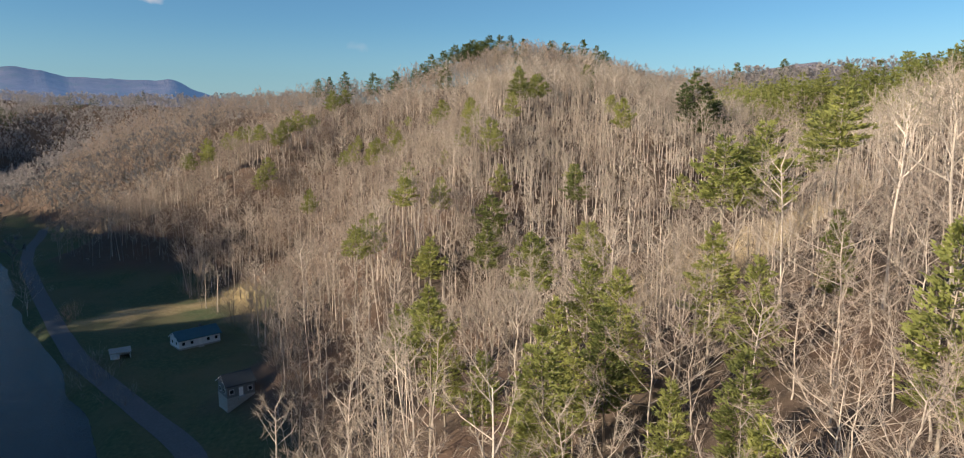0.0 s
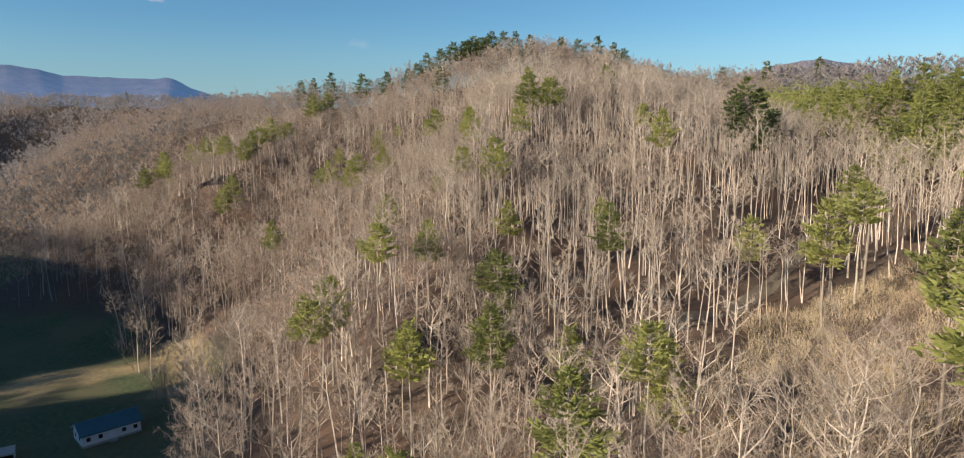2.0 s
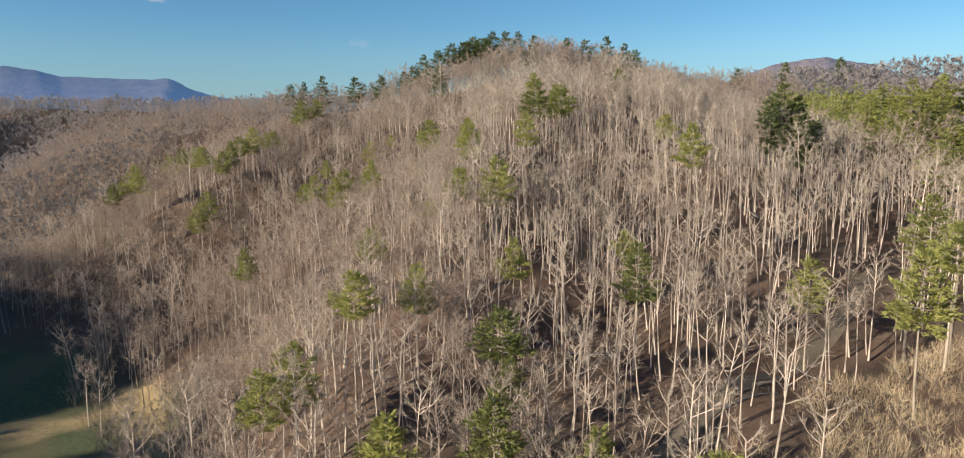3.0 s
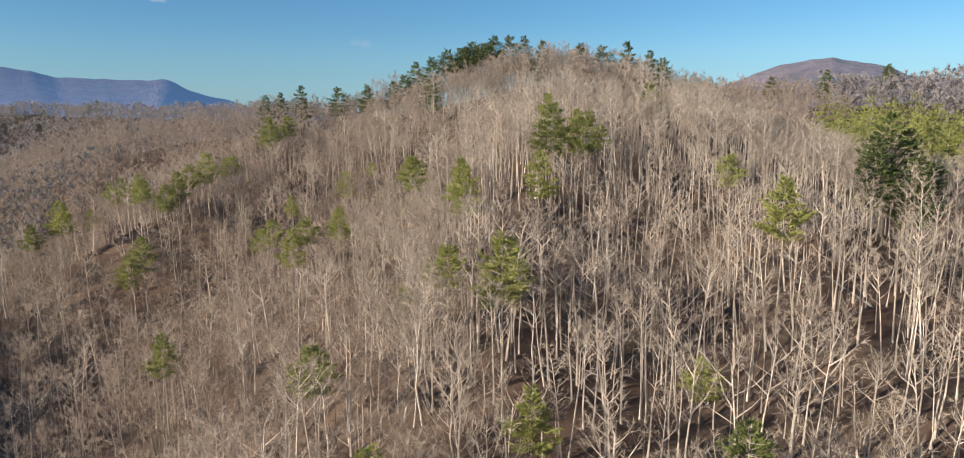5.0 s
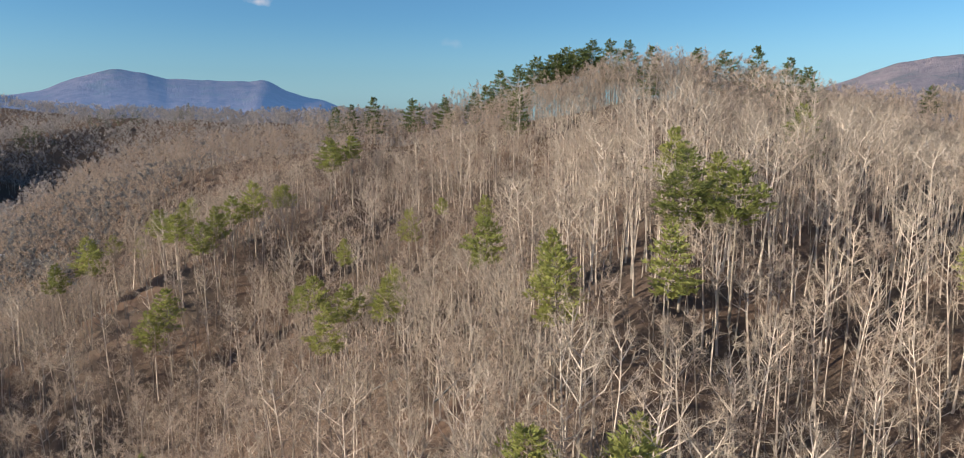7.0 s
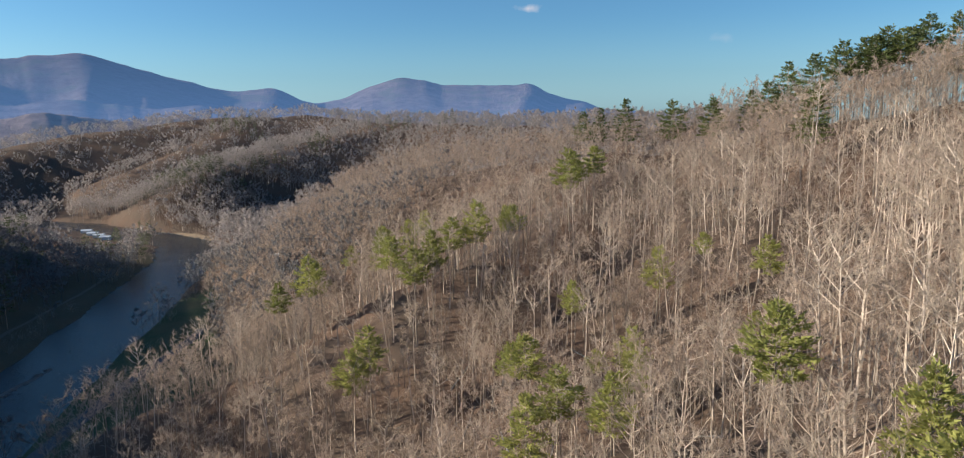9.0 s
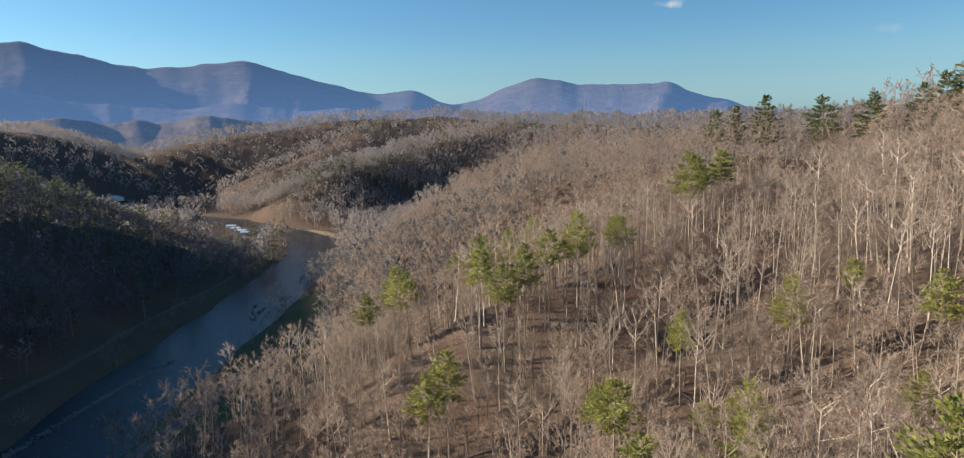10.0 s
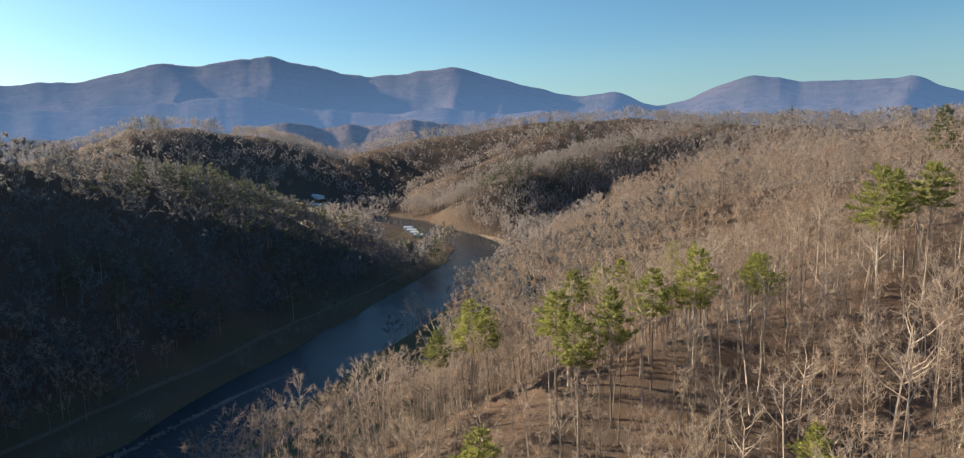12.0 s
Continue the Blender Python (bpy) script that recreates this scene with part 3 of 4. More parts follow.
def pine_tree(seed, tall, spread, level, bare=0.36, full=1.0):
    """A white pine: a straight stem, dead stubs low down, and open tiers of level boughs with flat sprays of needles."""
    rng = np.random.default_rng(seed)
    stem, crown = Build(), Build()
    steps = (2, 5, 9)[level]
    hs = np.linspace(-0.6, tall * 0.99, steps + 1)
    wob = np.cumsum(rng.normal(0, tall * 0.003, (steps + 1, 2)), 0)
    path = np.stack([wob[:, 0], wob[:, 1], hs], 1)
    axis_at = lambda f: np.array([np.interp(f * tall, hs, path[:, c]) for c in range(3)])
    stem.add(*tube(path, tall * 0.0105 * np.linspace(1, 0.06, steps + 1), (3, 4, 6)[level]))
    base = bare + rng.uniform(-0.06, 0.06)
    tiers, around = max(7, int((9, 19, 25)[level] * (1.1 - base) * full)), (3, 4, 5)[level]
    ts, tw, tl = [], [], []
    for k in range(tiers):
        f = min(0.975, base + (0.975 - base) * (k + rng.uniform(-0.3, 0.3)) / (tiers - 1))
        u = max(0.0, (f - base) / (1 - base))
        reach = spread * (0.07 + 0.95 * (1 - u) ** 0.7 * (0.62 + 0.38 * min(1.0, u / 0.3)))
        for j in range(around):
            if rng.random() < 0.16:
                continue
            az = k * 1.3 + j * 2 * math.pi / around + rng.uniform(-0.45, 0.45)
            long = reach * rng.uniform(0.55, 1.25)
            bough = shoot(rng, axis_at(f), (math.cos(az), math.sin(az), 0.02 + 0.55 * u * u), long, 0.26, 3)
            if level == 2:
                stem.add(*tube(bough, np.linspace(0.07, 0.015, len(bough)), 3))
            out = unit(bough[-1] - bough[0])
            flat = unit(np.cross(out, (0, 0, 1)))
            for _ in range(int((3, 8, 12)[level] + (2.2, 6.0, 8.5)[level] * long)):
                q = rng.uniform(0.12, 1.0) ** 0.7
                i = min(q * 3, 2.999)
                p = bough[int(i)] + (bough[int(i) + 1] - bough[int(i)]) * (i - int(i))
                lean = rng.uniform(-1, 1)
                ts.append(p + flat * lean * long * 0.30 * (0.4 + 0.6 * q) + np.array([0, 0, rng.normal(0.05, (0.3, 0.24, 0.19)[level])]))
                tw.append(out * 0.8 + flat * lean * 0.7 + rng.normal(0, 0.30, 3) + np.array([0, 0, 0.22]))
                tl.append(0.55 + 0.45 * (1 - u))
    v, fc = twigs(rng, ts, tw, (1.9, 1.15, 0.95)[level] * np.array(tl)[:, None], (0.75, 0.48, 0.33)[level])
    crown.add(v, fc)
    if level:
        for _ in range(9):
            az = rng.uniform(0, 6.283)
            stem.add(*tube(shoot(rng, axis_at(rng.uniform(0.5 * base, base + 0.05)), (math.cos(az), math.sin(az), 0.05), rng.uniform(0.8, 2.4), -0.1, 2), [0.04, 0.03, 0.01], 3))
    return stem.done(), crown.done()


def tree_thing(name, stem, crown, bark, leaf, label, category, group):
    """One tree as an empty at its foot with trunk and crown under it."""
    root = new(name)
    root.empty_display_size = 0.5
    tagged(root, label, category, group)
    part("trunk", mesh_of("trunk", *stem, [bark], smooth=True), None, root)
    part("crown", mesh_of("crown", *crown, [leaf]), None, root)
    return root


def merged(name, templates, places, mats, label, category, seed):
    """Woods too many to count, as one mesh."""
    rng = np.random.default_rng(seed)
    vs, fs, sl, tn, base = [], [], [], [], 0
    kind = rng.integers(0, len(templates), len(places))
    for k, (stem, crown) in enumerate(templates):
        p = places[kind == k]
        if not len(p):
            continue
        v = np.concatenate([stem[0], crown[0]])
        f = np.concatenate([stem[1], crown[1] + len(stem[0])])
        ang, size = rng.uniform(0, 6.283, len(p)), p[:, 3]
        c, s = np.cos(ang)[:, None], np.sin(ang)[:, None]
        wide = size * rng.uniform(0.85, 1.15, len(p))
        x = (v[None, :, 0] * c - v[None, :, 1] * s) * wide[:, None] + p[:, 0:1]
        y = (v[None, :, 0] * s + v[None, :, 1] * c) * wide[:, None] + p[:, 1:2]
        z = v[None, :, 2] * size[:, None] + p[:, 2:3]
        vs.append(np.stack([x, y, z], 2).reshape(-1, 3))
        fs.append((f[None] + (np.arange(len(p)) * len(v))[:, None, None] + base).reshape(-1, 3))
        one = np.concatenate([np.zeros(len(stem[1]), int), np.ones(len(crown[1]), int)])
        sl.append(np.tile(one, len(p)))
        stand = 0.42 + 0.30 * value_noise(p[:, 0], p[:, 1], 24, 90) + 0.20 * value_noise(p[:, 0], p[:, 1], 9, 91)
        tn.append(np.repeat(np.clip(stand + rng.uniform(-0.3, 0.3, len(p)), 0.0, 0.999), len(v)))
        base += len(v) * len(p)
    me = mesh_of(name, np.concatenate(vs), np.concatenate(fs), mats, np.concatenate(sl), np.concatenate(tn))
    return tagged(new(name, me), label, category, kind="stuff")


def scatter(x0, x1, y0, y1, cell, seed, stray=1.0):
    rng = np.random.default_rng(seed)
    gx, gy = np.meshgrid(np.arange(x0, x1, cell), np.arange(y0, y1, cell))
    return np.stack([gx.ravel(), gy.ravel()], 1) + rng.uniform(0, cell * stray, (gx.size, 2))


WOOD_EDGE = [(-30, 60, 0), (-41, 134, 0), (-63, 187, 0), (-91, 233, 0), (-127, 275, 0), (-156, 350, 0), (-210, 410, 0), (-290, 484, 0), (-380, 560, 0)]


def past_edge(x, y):
    """True on the hill's side of the edge of the woods."""
    best, side = np.full(np.shape(x), 1e9), np.zeros(np.shape(x))
    for (x0, y0, _), (x1, y1, _) in zip(WOOD_EDGE, WOOD_EDGE[1:]):
        dx, dy = x1 - x0, y1 - y0
        s = np.clip(((x - x0) * dx + (y - y0) * dy) / (dx * dx + dy * dy), 0, 1)
        d = np.hypot(x - x0 - s * dx, y - y0 - s * dy)
        side = np.where(d < best, (x - x0) * dy - (y - y0) * dx, side)
        best = np.minimum(best, d)
    return side + 60 * value_noise(x, y, 12, 9) > 0


def wooded(p, lo=-1.9):
    """Keeps places on wooded ground: off the river, the roads, the field, the added sun cut and the built plots."""
    x, y = p[:, 0], p[:, 1]
    z = land(x, y)
    river, road, sandy, gully, field = (to_line(x, y, line)[0] for line in (RIVER, ROAD, SANDY, GULLY, FIELD))
    # trees cleared from the added notch; the few left streak its light
    in_sun_cut = (np.abs((x + 415) * 0.469 - (y - 87) * 0.883) < 17) & (np.hypot(x + 415, y - 87) < 120) & (value_noise(x, y, 5, 61) < 0.45)
    bank = (river < HALF_WIDTH + 12) & (value_noise(x, y, 17, 12) > np.where(y > 480, -0.5, 0.55))
    across = (x < np.interp(y, [r[1] for r in RIVER[:14]], [r[0] for r in RIVER[:14]]) - 10) & (y < 600)
    ok = (z > lo) & (river > HALF_WIDTH + 1.0) & (road > 5) & (sandy > 4.5) & (gully > 5.0) & ~in_sun_cut & (past_edge(x, y) | (field > 62) | bank | across | ((y > 250) & (z > 3.6 + 1.5 * value_noise(x, y, 30, 9))))
    ok &= ~across | (river > HALF_WIDTH + 26 + 9 * value_noise(x, y, 26, 13)) | (value_noise(x, y, 6, 19) > 0.78) | (y > 470)
    tan_bank, _ = to_line(x, y, [(-120, 252, 0), (-104, 260, 0), (-86, 243, 0)])
    # the cabin plot is cleared wide so its roofs show from the camera
    ok &= (tan_bank > 5) & (np.hypot((x + 640) / 72, (y - 598) / 34) > 1) & (np.hypot(x + 950, y - 606) > 42) & (np.hypot(x + 59, y - 154) > 7) & (np.hypot(x + 94, y - 213) > 12)
    return p[ok], z[ok]


def facing(p, x0=-20.0, y0=290.0, most=0.16):
    """True on slopes that do not fall away from a camera place, by default near the path's end."""
    way = np.array([x0, y0]) - p
    way /= np.linalg.norm(way, axis=1)[:, None]
    ahead = p + way * 12
    return land(ahead[:, 0], ahead[:, 1]) - land(p[:, 0], p[:, 1]) < 12 * most


def sight_scale(p):
    """Shrinks trees on the flat tongue of land along the camera's sight line, so the cabins show; full height
    elsewhere.
    """
    u, v = p[:, 0] + 590, p[:, 1] - 570
    along, over = -0.9 * u + 0.44 * v, 0.44 * u + 0.9 * v
    return np.where(np.hypot(along / 105, over / 22) < 1, 0.28, 1.0)
# ---- pines, placed by sight lines from the camera: x, y, height ----
def plant(name, kinds, spots, bark, leaf, label, group, seed, wide=1.0):
    """Trees as separate things, turned and sized a little by chance."""
    rng = np.random.default_rng(seed)
    roots = [tree_thing(name, *k, bark, leaf, label, "tree", group) for k in kinds]
    for i, (x, y, tall) in enumerate(spots):
        s = tall / 24.0
        m = pose(x, y, float(land(x, y)), 0, 0, rng.uniform(0, 360)) @ Matrix.Diagonal((s * wide * rng.uniform(0.9, 1.1), s * wide * rng.uniform(0.9, 1.1), s, 1))
        if i < len(roots):
            roots[i].matrix_basis = m
        else:
            copy_thing(roots[i % len(roots)], m).matrix_basis = m


CREST_PINES = [(-18, 491, 30), (-12, 496, 29), (-6, 499, 30), (1, 505, 29), (-37, 513, 26), (-27, 500, 28), (-43, 510, 22), (-50, 516, 20), (-24, 460, 24), (-63, 507, 24), (-81, 520, 25),
               (-104, 528, 24), (-117, 531, 21), (-126, 532, 22), (14, 490, 28), (28, 462, 24), (20, 478, 25), (48, 478, 24), (58, 472, 25), (68, 466, 28), (73, 440, 26), (77, 434, 24),
               (57, 371, 21), (100, 500, 20), (199, 537, 23), (238, 543, 24), (172, 548, 21), (-2, 490, 28), (-9, 489, 29), (6, 497, 30)]
SLOPE_PINES = [(1, 164, 27), (-34, 179, 24), (-31, 186, 23), (-23, 196, 25), (28, 203, 24), (6, 214, 21), (-25, 231, 21), (3, 238, 24), (-6, 245, 21), (5, 250, 18), (52, 252, 27),
               (-14, 254, 14), (-4, 279, 23), (54, 283, 21), (12, 283, 23), (-5, 289, 22), (24, 297, 27), (16, 298, 27), (-18, 305, 26), (-51, 311, 23), (-38, 311, 21),
               (-49, 318, 21), (-47, 349, 20), (-55, 352, 14), (-26, 357, 14), (57, 371, 21), (154, 372, 20), (-50, 378, 20), (-42, 388, 15), (17, 319, 25), (24, 312, 22), (-26, 371, 20),
               (-13, 205, 20), (30, 225, 18), (-42, 334, 19), (14, 160, 23), (3, 188, 25), (64, 177, 26), (77, 190, 25), (88, 213, 27), (-13, 166, 26), (92, 176, 25), (61, 205, 22),
               (-15, 172, 20), (4, 184, 19)]
LOW_PINES = [(-72, 280, 24), (-65, 341, 24), (-114, 346, 23), (-71, 346, 21), (-110, 349, 26), (-158, 367, 22), (-111, 370, 26), (-150, 371, 25), (-121, 373, 25), (-152, 377, 22),
             (-110, 377, 26), (-110, 387, 23), (-106, 394, 25), (-100, 406, 22), (-139, 407, 22), (-105, 410, 19), (-154, 414, 27), (-94, 435, 27), (-88, 441, 26), (-98, 449, 22),
             (-67, 370, 19), (-194, 442, 22), (-163, 451, 23), (-138, 392, 21), (-180, 440, 20)]
NEAR_PINES = [(6, 64, 21), (15, 93, 19), (-8, 97, 25), (35, 98, 27), (41, 99, 27), (54, 103, 27), (9, 121, 24), (49, 122, 24), (-11, 131, 22), (17, 80, 19), (70, 140, 25), (-18, 142, 20),
              (22, 140, 24), (26, 145, 20), (30, 72, 15), (42, 78, 14), (52, 66, 16), (18, 41, 13), (14, 47, 11),
              (0, 82, 15), (16, 55, 13), (21, 52, 14), (-16, 139, 19), (-6, 103, 17), (14, 73, 17), (10, 71, 14), (9, 82, 18), (33, 46, 20), (5, 72, 12), (29, 83, 18)]
PINE_KINDS = [pine_tree(400 + i, 24.0, 4.7 + 0.5 * (i % 3), 2, (0.56, 0.62, 0.50, 0.66, 0.58)[i]) for i in range(5)]
FULL_KINDS = [pine_tree(410 + i, 24.0, 5.0 + 0.5 * (i % 3), 2, (0.26, 0.34, 0.22)[i]) for i in range(3)]
TOP_KINDS = [pine_tree(430 + i, 24.0, 5.0 + 0.5 * (i % 3), 2, (0.24, 0.34, 0.30, 0.18)[i], 0.95) for i in range(4)]
FLAT_KINDS = [pine_tree(435 + i, 24.0, 5.4, 2, 0.58, 1.1) for i in range(2)]
CREST_KINDS = [pine_tree(420 + i, 24.0, 5.8 + 0.5 * (i % 3), 1, 0.34, 0.8) for i in range(4)]
plant("pine_tree", FULL_KINDS, [q for q in NEAR_PINES if q[2] < 22], PINE_BARK, NEEDLE, "white pine with full yellow-green crown nearly to the ground", "pines among the bare woods", 41)
plant("pine_tree", PINE_KINDS, LOW_PINES + SLOPE_PINES + [q for q in NEAR_PINES if q[2] >= 22], PINE_BARK, NEEDLE, "tall white pine with green tiers above a bare trunk", "pines among the bare woods", 48)
plant("pine_tree", FLAT_KINDS, CREST_PINES[:4] + CREST_PINES[-3:], PINE_BARK, SHADED_NEEDLE, "flat-topped dark pine in a clump on the summit", "pines on the hill crest", 45, wide=1.2)
plant("pine_tree", TOP_KINDS, CREST_PINES[4:-3], PINE_BARK, SHADED_NEEDLE, "dark green pine standing on the hill crest", "pines on the hill crest", 42, wide=1.35)
plant("pine_tree", FULL_KINDS, [(88, 284, 27), (83, 279, 24), (94, 287, 25), (90, 277, 21), (97, 281, 20)], PINE_BARK, SHADED_NEEDLE, "dark green bushy pine on the shoulder of the hill", "pines on the hill crest", 49, wide=1.2)
rng = np.random.default_rng(44)
GROVE_LINE = [(300, 258, 0), (200, 298, 0), (168, 262, 0), (190, 300, 0), (162, 332, 0), (160, 375, 0), (185, 455, 0)]


def in_grove(p, half=38):
    return to_line(p[:, 0], p[:, 1], GROVE_LINE)[0] < half + 10 * value_noise(p[:, 0], p[:, 1], 30, 29)


GROVE = scatter(100, 320, 220, 500, 7.8, 27)
GROVE = GROVE[in_grove(GROVE) & facing(GROVE, 0, 60, 0.1) & (value_noise(GROVE[:, 0], GROVE[:, 1], 17, 30) > -0.6)]
GROVE = GROVE[np.argsort(np.hypot(GROVE[:, 0], GROVE[:, 1] - 60))]
GROVE_PINES = [(x, y, rng.uniform(15, 23)) for x, y in GROVE[:150]]
plant("pine_tree", CREST_KINDS, GROVE_PINES, PINE_BARK, NEEDLE, "green pine in a dense hillside grove", "pines of the hillside grove", 43, wide=1.35)
BACK_KINDS = [pine_tree(445 + i, 24.0, 7.6, 0, 0.3) for i in range(3)]
merged("grove_pines", BACK_KINDS, np.column_stack([GROVE[150:], land(*GROVE[150:].T), rng.uniform(0.62, 0.95, len(GROVE) - 150)]), [PINE_BARK, NEEDLE], "green pines at the back of the hillside grove", "forest", 50)
PINES = np.array([q[:2] for q in NEAR_PINES + LOW_PINES + SLOPE_PINES + CREST_PINES + GROVE_PINES], float)

# ---- the bare woods ----
FLIGHT = [(10, 40, 0), (0, 180, 0), (-20, 300, 0), (-90, 370, 0)]      # a line along the camera's path; trees near it get more detail
rng = np.random.default_rng(21)


def slim(p):
    """True where the woods are close-set and slender: the eastern side of the main spur."""
    return p[:, 0] > -18 + 0.06 * (p[:, 1] - 250) + 14 * value_noise(p[:, 0], p[:, 1], 28, 31)


p = scatter(-330, 190, 15, 600, 5.0, 5)
p = p[slim(p)]
q = scatter(-330, 190, 15, 600, 6.5, 51, 0.75)
p, z = wooded(np.concatenate([p, q[~slim(q)]]))
apart = np.min(np.hypot(p[:, None, 0] - PINES[None, :, 0], p[:, None, 1] - PINES[None, :, 1]), axis=1)
thin = value_noise(p[:, 0], p[:, 1], 26, 14) + 0.5 * value_noise(p[:, 0], p[:, 1], 9, 15)
BRUSHY = [(80, 182, 0), (62, 171, 0), (49, 158, 0), (42, 140, 0)]
spur, _ = to_line(p[:, 0], p[:, 1], BRUSHY)
oaky = (p[:, 0] > 14) & (p[:, 0] < 95) & (p[:, 1] < 128)
keep = (apart > np.where(p[:, 1] < 125, 6.0, 2.6)) & (~oaky | (rng.uniform(0, 1, len(p)) < 0.22)) & (thin > np.where(slim(p), -0.85, -0.95)) & ((spur > 20) | (thin > 0.8))
keep &= ~in_grove(p, 36) & ((p[:, 1] > 148) | (rng.uniform(0, 1, len(p)) < 0.55)) & (facing(p, 0, 150, 0.3) | (np.hypot(p[:, 0] / 85, (p[:, 1] - 508) / 38) < 1) | (to_line(p[:, 0], p[:, 1], FLIGHT)[0] < 130))
p, z = p[keep], z[keep]
d, _ = to_line(p[:, 0], p[:, 1], FLIGHT)
places = np.column_stack([p, z, rng.uniform(0.55, 1.16, len(p)) ** 0.9 * (1 + 0.12 * value_noise(p[:, 0], p[:, 1], 40, 16))])
places[:, 3] = np.where(np.hypot((p[:, 0] - 10) / 62, (p[:, 1] - 485) / 42) < 1, np.clip(1.1 * places[:, 3], 0.9, 1.2), places[:, 3])
order = np.argsort(d)
OAKS, zo = wooded(scatter(14, 95, 20, 128, 7.2, 77, 0.6))
free = np.min(np.hypot(OAKS[:, None, 0] - PINES[None, :, 0], OAKS[:, None, 1] - PINES[None, :, 1]), axis=1) > 4.5
OAKS, zo = OAKS[free], zo[free]
some = 300 - len(OAKS)
near, rest, d = places[order[:some]], places[order[some:]], d[order[some:]]
OAK_KINDS = [bare_tree(130 + i, 17.5 + i % 2, (7.6, 6.8, 8.6, 7.2)[i], 3, (0.16, 0.24, 0.14, 0.2)[i], 0.9) for i in range(4)]
OAKS = np.concatenate([OAKS, [(-171, 246), (-178, 256)]])
zo = np.concatenate([zo, land(*OAKS[-2:].T)])
roots = [tree_thing("bare_tree", *k, PALE_BARK, BROWN_TWIG, "broad leafless oak with wide-spreading pinkish-grey limbs", "tree", "bare trees on the near slopes") for k in OAK_KINDS]
for i, ((x, y), zz) in enumerate(zip(OAKS, zo)):
    s = rng.uniform(0.72, 1.1)
    m = pose(x, y, zz, 0, 0, rng.uniform(0, 360)) @ Matrix.Diagonal((s, s, s, 1))
    if i < len(roots):
        roots[i].matrix_basis = m
    else:
        copy_thing(roots[i % len(roots)], m).matrix_basis = m
NEAR_KINDS = [bare_tree(100 + i, 20.5 + 1.2 * (i % 3), (3.8, 4.6, 5.8, 3.6, 5.0, 6.6, 4.2, 4.6)[i], 3, (0.44, 0.38, 0.26, 0.46, 0.34, 0.22, 0.42, 0.38)[i]) for i in range(8)]
roots = [tree_thing("bare_tree", *k, PALE_BARK, TWIG, "tall leafless hardwood tree with pale grey bark", "tree", "bare trees on the near slopes") for k in NEAR_KINDS]
for i, (x, y, zz, s) in enumerate(near):
    m = pose(x, y, zz, 0, 0, rng.uniform(0, 360)) @ Matrix.Diagonal((s, s, s, 1))
    if i < len(roots):
        roots[i].matrix_basis = m
    else:
        copy_thing(roots[i % len(roots)], m).matrix_basis = m
SLENDER_KINDS = [bare_tree(200 + i, 21.0 + 1.5 * (i % 3), (3.5, 3.9, 4.8, 3.3, 4.2, 3.6)[i], 2, (0.60, 0.56, 0.46, 0.64, 0.52, 0.58)[i], 0.8) for i in range(6)]
DOME_KINDS = [bare_tree(230 + i, 18.5 + 1.2 * (i % 3), (4.6, 5.4, 6.2, 4.9, 5.8, 5.1)[i], 2, (0.30, 0.26, 0.20, 0.32, 0.24, 0.28)[i], 1.1) for i in range(6)]
SLOPE_KINDS = [bare_tree(250 + i, 20.0 + 1.5 * (i % 3), (4.5, 5.2, 5.9, 4.7, 5.4, 4.9)[i], 1, 0.25, 1.05) for i in range(6)]
FAR_KINDS = [bare_tree(300 + i, 19.0, 6.6, 0, 0.2, 1.35) for i in range(5)]
chance = rng.uniform(0, 1, len(rest))
close = d < np.where(rest[:, 0] > 60, 150, 110)
east = slim(rest)
face = lambda p: (np.hypot((p[:, 0] - 8) / 34, (p[:, 1] - 436) / 28) < 1)
merged("hill_woods", SLENDER_KINDS, rest[close & (east | (chance > 0.55))], [PALE_BARK, TWIG], "dense slender leafless trees with pale straight trunks", "forest", 31)
merged("hill_woods", DOME_KINDS, rest[close & ~east & (chance <= 0.55)], [BARK, BROWN_TWIG], "leafless grey-brown hardwood forest with domed crowns", "forest", 38)
THIN_KINDS = [bare_tree(270 + i, 17.0 + i, 2.0 + 0.2 * i, 1, 0.55, 0.5) for i in range(5)]
g, zg = wooded(scatter(-190, 90, 130, 535, 6.3, 55))
dg, _ = to_line(g[:, 0], g[:, 1], FLIGHT)
young = ((dg < 105) | ((g[:, 1] > 440) & (np.abs(g[:, 0] - 5) < 75) & ~face(g))) & (~slim(g) | (g[:, 1] > 235)) & (value_noise(g[:, 0], g[:, 1], 20, 56) > -0.35)
g, zg = g[young], zg[young]
merged("hill_woods", THIN_KINDS, np.column_stack([g, zg, rng.uniform(0.6, 1.15, len(g))]), [BARK, BROWN_TWIG], "thin young leafless trees between the larger ones", "forest", 40)
merged("hill_woods", SLENDER_KINDS, rest[~close & face(rest)], [BARK, BROWN_TWIG], "tall slender leafless trees below the summit", "forest", 39)
merged("hill_woods", SLOPE_KINDS, rest[~close & ~face(rest) & ((d < 190) | (chance < 0.85))], [BARK, BROWN_TWIG], "leafless brown hardwood forest on the farther slopes", "forest", 33)
q, zq = wooded(scatter(-600, -200, -80, 520, 9.8, 9))
seen = facing(q, most=0.3)
q, zq = q[seen], zq[seen]
